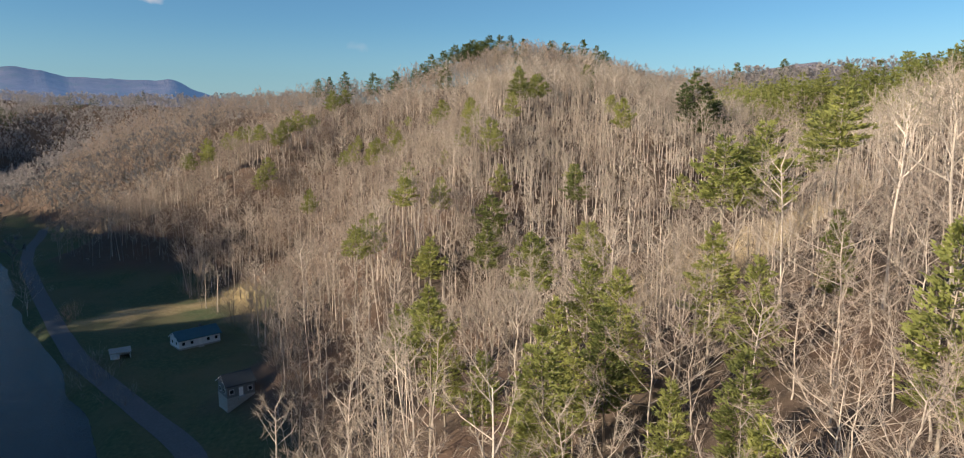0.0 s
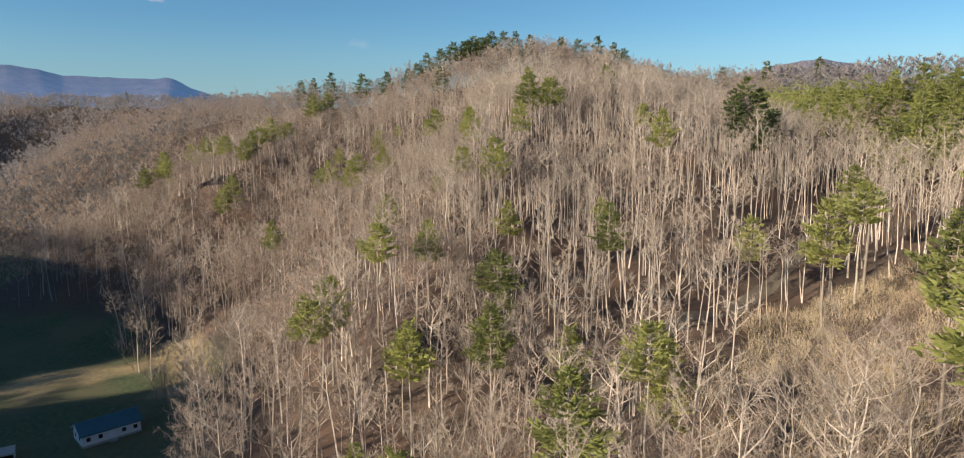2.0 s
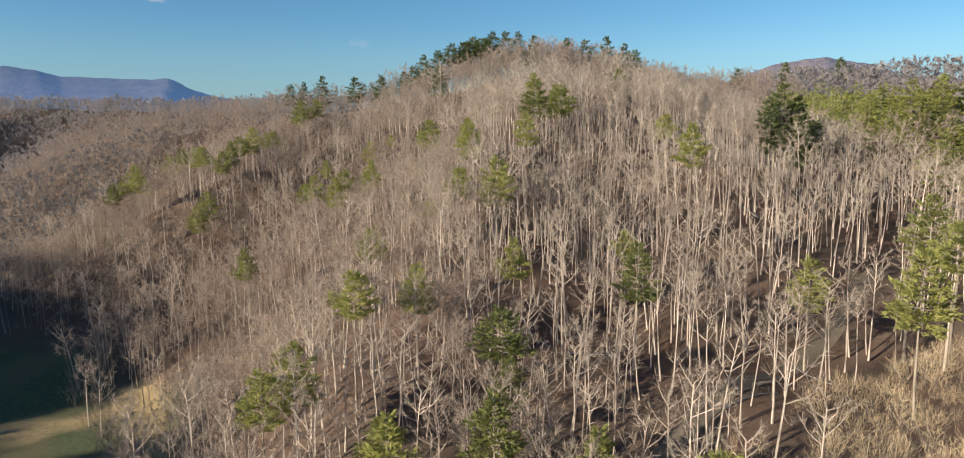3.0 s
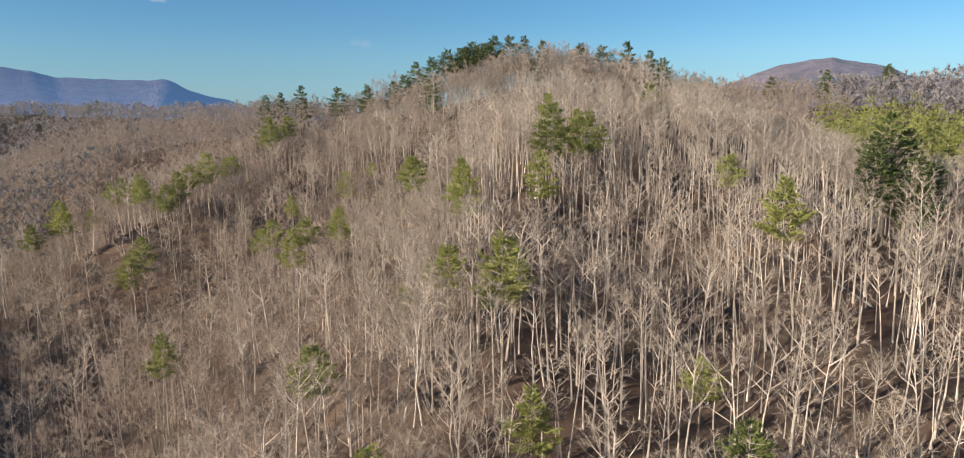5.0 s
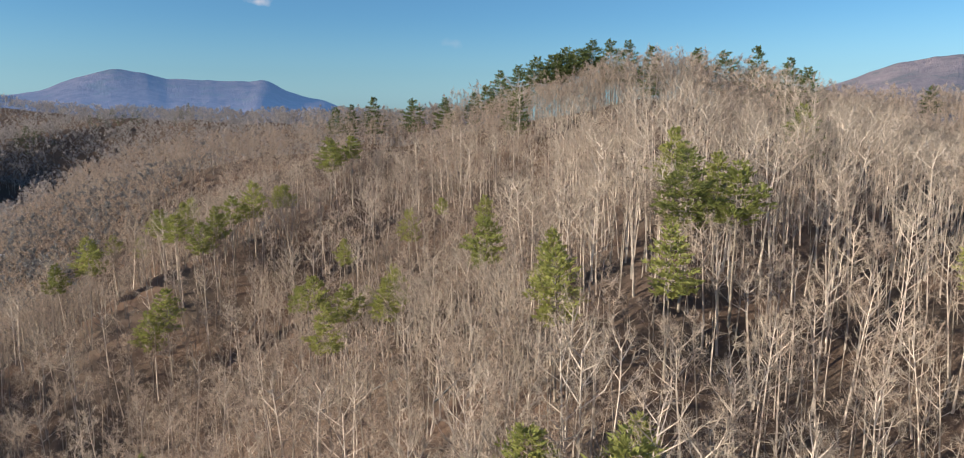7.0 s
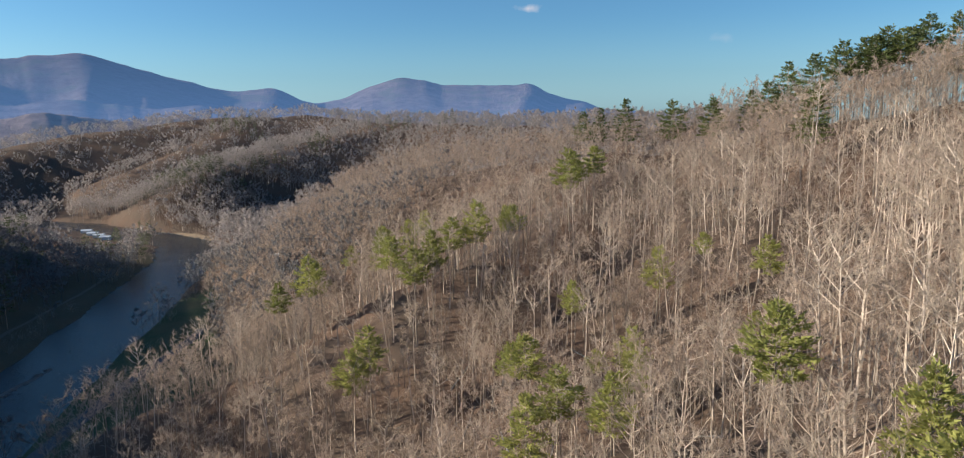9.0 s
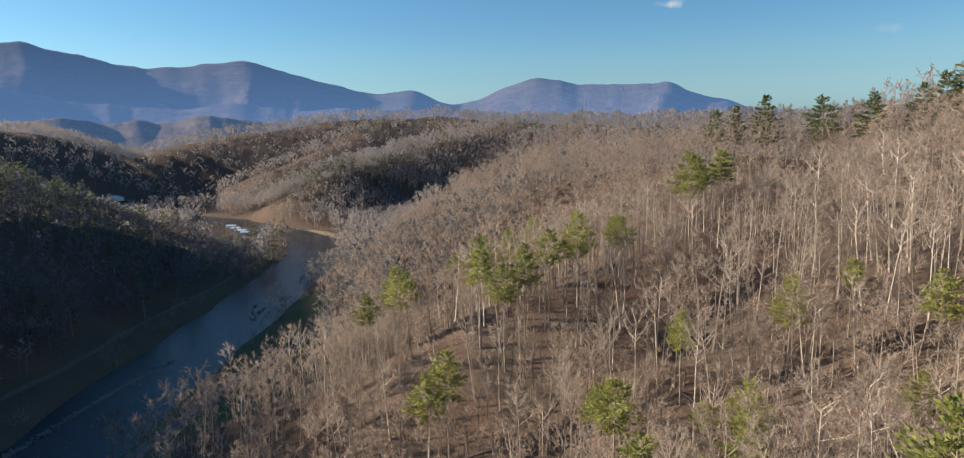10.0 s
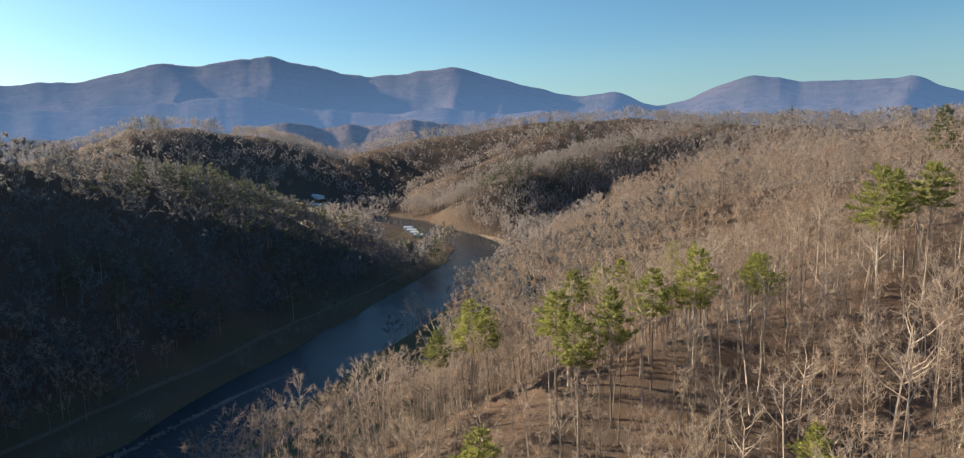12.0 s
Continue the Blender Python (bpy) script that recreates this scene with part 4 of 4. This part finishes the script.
merged("far_bank_woods", FAR_KINDS, np.column_stack([q, zq, rng.uniform(0.7, 1.1, len(q)) * sight_scale(q)]), [SHADE_TWIG, SHADE_TWIG], "leafless woods on the hill across the river, shade and haze in their grey", "forest", 34)
q = np.concatenate([scatter(-1300, -800, 520, 1250, 15.0, 6), scatter(-800, -330, 520, 1250, 12.5, 66), scatter(-1300, -600, 200, 520, 14.0, 6), scatter(-1650, -1300, 560, 900, 17.0, 67), scatter(-330, -60, 620, 1000, 12.0, 7), scatter(190, 360, 150, 620, 10.0, 8)])
q = q[~in_grove(q, 36)]
q, zq = wooded(q)
seen = facing(q, most=0.42)
farther = (np.hypot(q[:, 0] + 20, q[:, 1] - 290) > 880) & (rng.uniform(0, 1, len(q)) < 0.25)
seen &= ~farther
q, zq = q[seen], zq[seen]
merged("far_woods", FAR_KINDS, np.column_stack([q, zq, rng.uniform(0.8, 1.2, len(q)) * sight_scale(q)]), [BARK, HAZED_TWIG], "distant leafless grey-brown woods on the hills", "forest", 32)
q, zq = wooded(scatter(-790, -500, 640, 830, 8.4, 63))
seen = facing(q, most=0.3)
q, zq = q[seen], zq[seen]
merged("far_woods", SLOPE_KINDS, np.column_stack([q, zq, rng.uniform(0.7, 1.15, len(q))]), [PALE_BARK, HAZED_TWIG], "leafless woods on the low spur by the river bend", "forest", 46)
q, zq = wooded(scatter(-28, 190, -90, 14, 10.0, 64))
merged("hill_woods", SLOPE_KINDS, np.column_stack([q, zq, rng.uniform(0.7, 1.1, len(q))]), [BARK, TWIG], "leafless woods behind the start of the spur", "forest", 47)
FAR_PINES = [pine_tree(440 + i, 21.0, 4.6, 0) for i in range(4)]
gx = np.concatenate([scatter(-760, -600, 690, 900, 8.5, 22), scatter(-950, -500, 950, 1120, 15, 23), scatter(-1260, -1150, 330, 520, 15, 24), scatter(-620, -560, 380, 480, 14, 25)])
gx = gx[(value_noise(gx[:, 0], gx[:, 1], 60, 26) > 0.15) & (rng.uniform(0, 1, len(gx)) < 0.8)]
toe = scatter(-700, -520, 380, 600, 8.0, 57)
dt, _ = to_line(toe[:, 0], toe[:, 1], [(-545, 370, 0), (-575, 410, 0), (-606, 455, 0), (-640, 530, 0)])
tip = scatter(-560, -480, 520, 590, 9.0, 58)
gx = np.concatenate([gx, toe[(dt < 13) & (toe[:, 0] < -520)], tip[value_noise(tip[:, 0], tip[:, 1], 14, 59) > 0.0]])
# pines added on this slope partly to deepen its shaded look
shady = scatter(-560, -270, 120, 480, 12.0, 60)
shady = shady[(value_noise(shady[:, 0], shady[:, 1], 45, 62) > -0.1) & (shady[:, 1] > 185) & (land(shady[:, 0], shady[:, 1]) < 72) & facing(shady)]
gx = np.concatenate([gx, shady])
gx, zx = wooded(gx)
merged("far_pines", FAR_PINES, np.column_stack([gx, zx, rng.uniform(0.75, 1.15, len(gx))]), [PINE_BARK, HAZED_NEEDLE], "dark green pines among the distant woods", "forest", 37)
# brush along both banks
g = scatter(-760, -60, 60, 700, 5.0, 71)
dg, _ = to_line(g[:, 0], g[:, 1], RIVER)
g = g[(dg > HALF_WIDTH - 0.5) & (dg < HALF_WIDTH + 15 + 6 * value_noise(g[:, 0], g[:, 1], 22, 72)) & (value_noise(g[:, 0], g[:, 1], 15, 73) > np.where(g[:, 1] > 480, -0.3, 0.35))]
zg = land(g[:, 0], g[:, 1])
g, zg = g[zg > WATER_Z - 0.1], zg[zg > WATER_Z - 0.1]
merged("bank_brush", [bush(540 + i, 3.6 + 1.1 * i, 34) for i in range(4)], np.column_stack([g, zg, rng.uniform(0.6, 1.5, len(g))]), [BARK, TWIG], "leafless brush and saplings along the river banks", "shrubs", 39)
# low brush along the edge of the meadow
g = scatter(-300, -25, 60, 490, 4.2, 74)
dg, _ = to_line(g[:, 0], g[:, 1], WOOD_EDGE)
g, zg = wooded(g[(dg < 9 + 4 * value_noise(g[:, 0], g[:, 1], 18, 75))])
merged("edge_brush", [bush(560 + i, 4.0 + 1.2 * i, 60) for i in range(4)], np.column_stack([g, zg, rng.uniform(0.6, 1.4, len(g))]), [BARK, TWIG], "leafless brush along the edge of the meadow", "shrubs", 45)
# undergrowth
g, zg = wooded(np.concatenate([scatter(-200, 130, 20, 440, 10.5, 15), scatter(0, 90, 25, 130, 4.0, 19)]))
merged("undergrowth", [bush(500 + i, 2.6 + 0.5 * i, 34) for i in range(4)], np.column_stack([g, zg, rng.uniform(0.5, 1.3, len(g))]), [BARK, BROWN_TWIG], "low leafless shrubs and saplings under the trees", "shrubs", 35)
g, zg = wooded(scatter(10, 130, 100, 200, 2.6, 17))
dg, _ = to_line(g[:, 0], g[:, 1], BRUSHY)
near_crest = (dg < 23) & (value_noise(g[:, 0], g[:, 1], 11, 18) > -0.45)
g, zg = g[near_crest], zg[near_crest]
merged("thicket", [bush(520 + i, 3.4 + 0.6 * i, 70) for i in range(4)], np.column_stack([g, zg, rng.uniform(0.6, 1.35, len(g))]), [BARK, BEECH], "tan leafless thicket on the spur crest", "shrubs", 36)


# ---- buildings and things in the valley ----
WHITE = plain("white_siding", (0.74, 0.75, 0.76), 0.6, 0.08, 1.5)
ROOFING = plain("dark_shingles", (0.055, 0.065, 0.075), 0.9, 0.3, 4.0)
TEAL_ROOF = plain("teal_metal_roof", (0.035, 0.10, 0.125), 0.42, 0.15, 0.8, 0.5)
GREY_WOOD = plain("weathered_boards", (0.19, 0.185, 0.185), 0.9, 0.3, 2.5)
METAL_ROOF = plain("pale_metal_roof", (0.66, 0.70, 0.76), 0.4, 0.08, 0.6, 0.5)
PANE = plain("dark_window_glass", (0.02, 0.025, 0.03), 0.08, 0.1, 1.0, 0.6)
TRIM = plain("white_trim", (0.8, 0.8, 0.8), 0.5, 0.05)
CONCRETE = plain("concrete", (0.36, 0.35, 0.33), 0.9, 0.2, 2.0)
RUBBER = plain("tyre_rubber", (0.02, 0.02, 0.02), 0.85, 0.2)
STONE = plain("river_stone", (0.15, 0.14, 0.13), 0.85, 0.35, 1.2)
LEAF_ORANGE = woody("rust_leaf", (0.32, 0.13, 0.055), (0.38, 0.16, 0.07), (0.28, 0.12, 0.06), 0.3)
LEAF_YELLOW = woody("lime_leaf", (0.30, 0.32, 0.07), (0.36, 0.36, 0.09), (0.26, 0.28, 0.07), 0.3)


def box(x0, x1, y0, y1, z0, z1, bevel=0.02):
    bm = bmesh.new()
    bmesh.ops.create_cube(bm, size=1.0, matrix=Matrix.Translation(((x0 + x1) / 2, (y0 + y1) / 2, (z0 + z1) / 2)) @ Matrix.Diagonal((x1 - x0, y1 - y0, z1 - z0, 1)))
    if bevel:
        bmesh.ops.bevel(bm, geom=bm.edges[:], offset=bevel, segments=1, affect="EDGES")
    return bm


def prism(profile, axis_from, axis_to, along="x"):
    """A solid from a closed outline, drawn out along x or y."""
    bm = bmesh.new()
    rows = []
    for s in (axis_from, axis_to):
        rows.append([bm.verts.new((s, u, w) if along == "x" else (u, s, w)) for u, w in profile])
    n = len(profile)
    for i in range(n):
        bm.faces.new((rows[0][i], rows[0][(i + 1) % n], rows[1][(i + 1) % n], rows[1][i]))
    bm.faces.new(rows[0][::-1]), bm.faces.new(rows[1])
    bmesh.ops.recalc_face_normals(bm, faces=bm.faces[:])
    return bm


def window(parent, x, y, z, w, h, face):
    """A pane in a white frame on a wall; face: which way it looks."""
    t = 0.06
    if face in "sn":
        o = -1 if face == "s" else 1
        fr = part("window", box(x - w / 2, x + w / 2, y, y + o * t, z, z + h, 0.01), TRIM, parent, "white framed window")
        part("pane", box(x - w / 2 + 0.1, x + w / 2 - 0.1, y + o * t, y + o * (t + 0.02), z + 0.1, z + h - 0.1, 0), PANE, fr)
    else:
        o = -1 if face == "w" else 1
        fr = part("window", box(x, x + o * t, y - w / 2, y + w / 2, z, z + h, 0.01), TRIM, parent, "white framed window")
        part("pane", box(x + o * t, x + o * (t + 0.02), y - w / 2 + 0.1, y + w / 2 - 0.1, z + 0.1, z + h - 0.1, 0), PANE, fr)


def house(name, place, turn, length, depth, wall, rise, walls, roof, label, windows=4, door=True, chimney=False, overhang=0.5):
    """A gabled house along its own x, standing on the land."""
    x, y = place
    corners = [land(x + math.cos(radians(turn)) * u - math.sin(radians(turn)) * w, y + math.sin(radians(turn)) * u + math.cos(radians(turn)) * w) for u in (-length / 2, length / 2) for w in (-depth / 2, depth / 2)]
    root = new(name)
    root.matrix_basis = pose(x, y, float(max(corners)) + 0.12, 0, 0, turn)
    tagged(root, label, "house")
    a, b = length / 2, depth / 2
    drop = float(max(corners) - min(corners)) + 0.5
    part("foundation", box(-a - 0.05, a + 0.05, -b - 0.05, b + 0.05, -drop, 0.25), CONCRETE, root, "grey concrete foundation")
    part("wall", prism([(-b, 0.25), (b, 0.25), (b, wall), (0, wall + rise), (-b, wall)], -a, a), walls, root)
    for side in (-1, 1):
        e = b + overhang
        low = wall - rise * overhang / b
        part("roof", prism([(0, wall + rise + 0.03), (0, wall + rise + 0.22), (side * e, low + 0.19), (side * e, low)], -a - overhang, a + overhang), roof, root, "roof slope with shingles" if roof is ROOFING else "teal metal roof slope")
    part("ridge_cap", box(-a - overhang, a + overhang, -0.14, 0.14, wall + rise + 0.16, wall + rise + 0.25), roof, root)
    for end in (-1, 1):
        for side in (-1, 1):
            e, low = b + overhang, wall - rise * overhang / b
            part("bargeboard", prism([(0, wall + rise - 0.12), (0, wall + rise + 0.05), (side * e, low + 0.02), (side * e, low - 0.15)], end * (a + overhang - 0.05), end * (a + overhang)), TRIM, root, "white bargeboard")
    for k in range(windows):
        u = -a + length * (k + 0.5) / windows
        if door and k == windows // 2:
            part("door", box(u - 0.5, u + 0.5, -b - 0.06, -b, 0.25, 2.35, 0.01), TRIM, root, "white panelled door")
            part("step", box(u - 0.8, u + 0.8, -b - 1.1, -b - 0.06, -0.5, 0.22), CONCRETE, root)
        else:
            window(root, u, -b, 1.0, 1.1, 1.2, "s")
    window(root, -a, -b * 0.45, 1.0, 1.0, 1.2, "w")
    window(root, -a, b * 0.45, 1.0, 1.0, 1.2, "w")
    if wall + rise > 4.4:
        window(root, -a, 0, wall + 0.15, 0.8, 0.9, "w")
    if chimney:
        part("chimney", box(a * 0.3 - 0.35, a * 0.3 + 0.35, 0.3, 1.0, wall, wall + rise + 0.9), STONE, root, "stone chimney")
    return root


def outbuilding(name, place, turn, length, depth, wall, rise, walls, roof, label, opening=True):
    """A small gabled shed with an open dark doorway in its long side."""
    x, y = place
    root = new(name)
    root.matrix_basis = pose(x, y, float(land(x, y)) - 0.05, 0, 0, turn)
    tagged(root, label, "shed")
    a, b, t = length / 2, depth / 2, 0.14
    part("wall", box(-a, a, b - t, b, -0.3, wall, 0.01), walls, root)
    for end in (-1, 1):
        part("wall", prism([(-b, -0.3), (b - t, -0.3), (b - t, wall), (0, wall + rise), (-b, wall)], end * a, end * (a - t)), walls, root)
    if opening:
        part("wall", box(-a + t, -a * 0.1, -b, -b + t, -0.3, wall, 0.01), walls, root)
        part("lintel", box(-a * 0.1, a - t, -b, -b + t, wall - 0.35, wall, 0.01), walls, root)
    else:
        part("wall", box(-a + t, a - t, -b, -b + t, -0.3, wall, 0.01), walls, root)
    for side in (-1, 1):
        e, low = b + 0.3, wall - rise * 0.3 / b
        part("roof", prism([(0, wall + rise + 0.02), (0, wall + rise + 0.14), (side * e, low + 0.13), (side * e, low)], -a - 0.3, a + 0.3), roof, root, "roof slope")
    return root


house("house", (-92.5, 209.5), 45, 13, 7.4, 2.9, 1.9, WHITE, TEAL_ROOF, "white single-storey house with a dark teal metal roof", 5, True, True)
outbuilding("shed", (-110.5, 197.5), 32, 5.4, 4.0, 2.1, 0.9, WHITE, CONCRETE, "small white shed with an open dark doorway")
house("house", (-59, 154), 40, 6.6, 6.0, 3.2, 1.8, GREY_WOOD, ROOFING, "grey weathered old house with a dark roof", 3, True, False, 0.4)
for k in range(4):
    outbuilding("cabin", (-612 - 18.5 * k, 592 + 5.2 * k), 38, 9.5, 5.0, 2.6, 1.1, WHITE, METAL_ROOF, "small white cabin with a pale blue-white metal roof", False)
outbuilding("barn", (-938, 603), 12, 30, 12, 4.0, 2.4, WHITE, METAL_ROOF, "long farm building with a pale metal roof", False)
outbuilding("barn", (-972, 611), 8, 26, 11, 4.0, 2.2, WHITE, METAL_ROOF, "low farm building with a dull pale roof", False)
outbuilding("cabin", (-343, 282), 100, 6.5, 4.2, 2.4, 1.3, GREY_WOOD, ROOFING, "small grey cabin with a dull roof on the wooded slope", False)


def wheel(parent, x, y, r=0.33):
    bm = bmesh.new()
    bmesh.ops.create_cone(bm, cap_ends=True, segments=16, radius1=r, radius2=r, depth=0.22, matrix=pose(x, y, r, 90, 0, 0))
    bmesh.ops.bevel(bm, geom=bm.edges[:], offset=0.03, segments=1, affect="EDGES")
    w = part("wheel", bm, RUBBER, parent, "black tyre on a grey rim")
    bm = bmesh.new()
    bmesh.ops.create_cone(bm, cap_ends=True, segments=12, radius1=r * 0.6, radius2=r * 0.55, depth=0.25, matrix=pose(x, y, r, 90, 0, 0))
    part("rim", bm, METAL_ROOF, w)


def car(place, turn, paint, label):
    """A parked car: lower body, cabin with glass, bumpers and four wheels."""
    x, y = place
    root = new("car")
    root.matrix_basis = pose(x, y, float(land(x, y)) + 0.02, 0, 0, turn)
    tagged(root, label, "car", "vehicles parked by the road")
    bm = prism([(-2.2, 0.35), (2.2, 0.35), (2.25, 0.75), (1.3, 0.95), (-2.15, 1.0), (-2.25, 0.7)], -0.86, 0.86, "y")
    bmesh.ops.bevel(bm, geom=bm.edges[:], offset=0.06, segments=2, affect="EDGES")
    body = part("body", bm, paint, root)
    bm = prism([(-2.0, 0.98), (1.15, 0.94), (0.45, 1.48), (-1.5, 1.5)], -0.74, 0.74, "y")
    bmesh.ops.bevel(bm, geom=bm.edges[:], offset=0.05, segments=1, affect="EDGES")
    part("glass", bm, PANE, root, "dark tinted car windows")
    part("car_roof", box(-1.45, 0.42, -0.72, 0.72, 1.47, 1.55, 0.03), paint, root)
    for s in (-1, 1):
        part("bumper", box(s * 2.2 - 0.08, s * 2.2 + 0.08, -0.8, 0.8, 0.38, 0.58, 0.04), RUBBER, root)
        part("headlight", box(s * 2.2 - 0.06, s * 2.2 + 0.06, 0.45, 0.78, 0.62, 0.76, 0.02), TRIM, body)
        part("headlight", box(s * 2.2 - 0.06, s * 2.2 + 0.06, -0.78, -0.45, 0.62, 0.76, 0.02), TRIM, body)
        for u in (-0.8, 0.8):
            wheel(root, s * 1.35, u)
    return root


CAR_WHITE = plain("white_car_paint", (0.72, 0.74, 0.76), 0.25, 0.04, 1, 0.5)
CAR_GREY = plain("silver_car_paint", (0.42, 0.44, 0.47), 0.25, 0.04, 1, 0.5)
car((-283, 478), 30, CAR_WHITE, "white car parked on the grass by the road")
car((-288, 484), 40, CAR_GREY, "silver car parked beside a white one")
car((-277, 481), 15, CAR_WHITE, "white car parked beside the wood edge")
outbuilding("trailer", (-306, 507), 25, 8, 2.6, 2.7, 0.3, WHITE, METAL_ROOF, "long white trailer parked by the valley road", False)


# ---- river bar, stones, logs, coloured shrubs ----
def stones(name, line, half, count, small, large, label, seed):
    """Rounded stones strewn along a line, too many to count."""
    rng = np.random.default_rng(seed)
    bm = bmesh.new()
    bmesh.ops.create_icosphere(bm, subdivisions=1, radius=1.0)
    v0 = np.array([v.co[:] for v in bm.verts])
    f0 = np.array([[v.index for v in f.verts] for f in bm.faces])
    bm.free()
    seg = rng.integers(0, len(line) - 1, count)
    s = rng.uniform(0, 1, count)
    ln = np.array([q[:2] for q in line], float)
    c = ln[seg] + (ln[seg + 1] - ln[seg]) * s[:, None] + rng.normal(0, half * 0.5, (count, 2))
    size = small + (large - small) * rng.uniform(0, 1, count) ** 3
    z = np.maximum(land(c[:, 0], c[:, 1]), WATER_Z - 0.1)
    v = v0[None] * size[:, None, None] * rng.uniform(0.6, 1.3, (count, 1, 3)) * rng.uniform(0.85, 1.15, (count, len(v0), 1)) * (1, 1, 0.6)
    v += np.column_stack([c, z + 0.1 * size])[:, None, :]
    f = f0[None] + (np.arange(count) * len(v0))[:, None, None]
    return tagged(new(name, mesh_of(name, v.reshape(-1, 3), f.reshape(-1, 3), [STONE], smooth=True)), label, "stones", kind="stuff")


BAR = [(-262, 300, 0), (-275, 318, 0), (-287, 336, 0), (-299, 356, 0), (-312, 380, 0)]


def gravel_bar(line, label):
    """An uneven low bar of gravel that breaks the water in patches."""
    p = np.array([q[:2] for q in line], float)
    run = np.concatenate([[0], np.cumsum(np.hypot(*np.diff(p, axis=0).T))])
    s = np.arange(0, run[-1], 0.9)
    c = np.stack([np.interp(s, run, p[:, 0]), np.interp(s, run, p[:, 1])], 1)
    d = np.gradient(c, axis=0)
    d /= np.linalg.norm(d, axis=1)[:, None]
    cols = np.linspace(-1, 1, 9)
    half = 2.2 + 1.5 * value_noise(s, s * 0, 9, 41)
    v = c[:, None, :] + np.stack([d[:, 1], -d[:, 0]], 1)[:, None, :] * (cols[None, :, None] * half[:, None, None] + (1.6 * value_noise(s, s * 0, 14, 42))[:, None, None])
    z = WATER_Z - 0.35 + (0.42 + 0.30 * value_noise(s, s * 0, 11, 43))[:, None] * (1 - cols[None, :] ** 2) + 0.10 * value_noise(v[..., 0], v[..., 1], 1.3, 44)
    i = (np.arange(len(s) - 1)[:, None] * 9 + np.arange(8)[None, :]).ravel()
    me = mesh_of("gravel_bar", np.concatenate([v, z[..., None]], 2).reshape(-1, 3), np.stack([i, i + 1, i + 10, i + 9], 1), [STONE], smooth=True)
    return tagged(new("gravel_bar", me), label, "gravel bar", kind="structure")


gravel_bar(BAR, "low wet gravel bar breaking the river surface")
stones("river_stones", BAR, 1.8, 420, 0.25, 1.0, "wet grey stones along the gravel bar", 51)
stones("bank_stones", SANDY[2:], 3.5, 300, 0.25, 1.1, "pale stones on the sandy bank", 52)
stones("shallows_stones", [(-240, 300, 0), (-280, 345, 0), (-330, 405, 0)], 9, 60, 0.2, 0.6, "stones breaking the river surface", 53)


def log(place, turn, length, radius):
    """A fallen trunk with broken stubs, lying on the slope."""
    x, y = place
    c, s = math.cos(radians(turn)), math.sin(radians(turn))
    u = np.linspace(-length / 2, length / 2, 7)
    px, py = x + c * u, y + s * u
    path = np.stack([px, py, land(px, py) + radius * 0.7], 1)
    made = Build()
    made.add(*tube(path, np.linspace(radius, radius * 0.4, 7), 7))
    rng = np.random.default_rng(int(abs(x * 13 + y)))
    for k in (2, 3, 4, 5):
        made.add(*tube(shoot(rng, path[k], rng.normal(0, 0.6, 3) + np.array([c, s, 0.7]), rng.uniform(0.8, 2.6), 0.1, 2), [radius * 0.25, radius * 0.18, radius * 0.06], 4))
    ob = new("fallen_log", mesh_of("fallen_log", *made.done(), [GREY_WOOD], smooth=True))
    return tagged(ob, "grey fallen tree trunk lying on leaf litter", "log", "fallen trunks in the woods")


rng = np.random.default_rng(61)
for x, y in [(-60, 330), (-72, 345), (-48, 352), (-30, 335), (-85, 352), (-95, 365), (-40, 310), (20, 210), (45, 190), (38, 170), (60, 205), (-10, 250), (28, 262), (70, 262), (-22, 300), (-55, 300), (8, 180), (-66, 372)]:
    log((x, y), rng.uniform(0, 180), rng.uniform(7, 14), rng.uniform(0.16, 0.27))

snag = Build()
rng = np.random.default_rng(71)
snag.add(*tube(np.array([(0, 0, -0.5), (0.1, 0, 6), (0.0, 0.15, 13), (0.2, 0.1, 19), (0.25, 0.1, 23)]), [0.34, 0.30, 0.25, 0.19, 0.10], 8))
for k in range(9):
    h = rng.uniform(9, 21)
    az = rng.uniform(0, 6.28)
    snag.add(*tube(shoot(rng, (0.1, 0.1, h), (math.cos(az), math.sin(az), 0.3), rng.uniform(1, 2.6), 0.1, 2), [0.07, 0.05, 0.015], 4))
SNAG = mesh_of("dead_tree", *snag.done(), [BARK], smooth=True)
for x, y in ((79, 204), (84, 199), (49, 118)):
    ob = new("dead_tree", SNAG)
    ob.matrix_basis = pose(x, y, float(land(x, y)), 0, 0, rng.uniform(0, 360))
    tagged(ob, "tall pale dead tree trunk with broken branch stubs", "tree", "standing dead trees")


def leafy(name, place, tall, mat, label, seed):
    x, y = place
    rng = np.random.default_rng(seed)
    stem, crown = bush(seed, tall, 420)
    root = tree_thing(name, stem, crown, BARK, mat, label, "bush", "")
    root.matrix_basis = pose(x, y, float(land(x, y)))
    return root


leafy("leafy_bush", (-617, 551), 7.5, LEAF_ORANGE, "rust-orange leafy bush on the far bank", 81)
leafy("leafy_bush", (-820, 545), 8.0, LEAF_YELLOW, "lime-green leafy bush on the far bank", 82)
leafy("leafy_bush", (-690, 560), 5.0, LEAF_YELLOW, "yellow-green bush beside bare trees", 83)
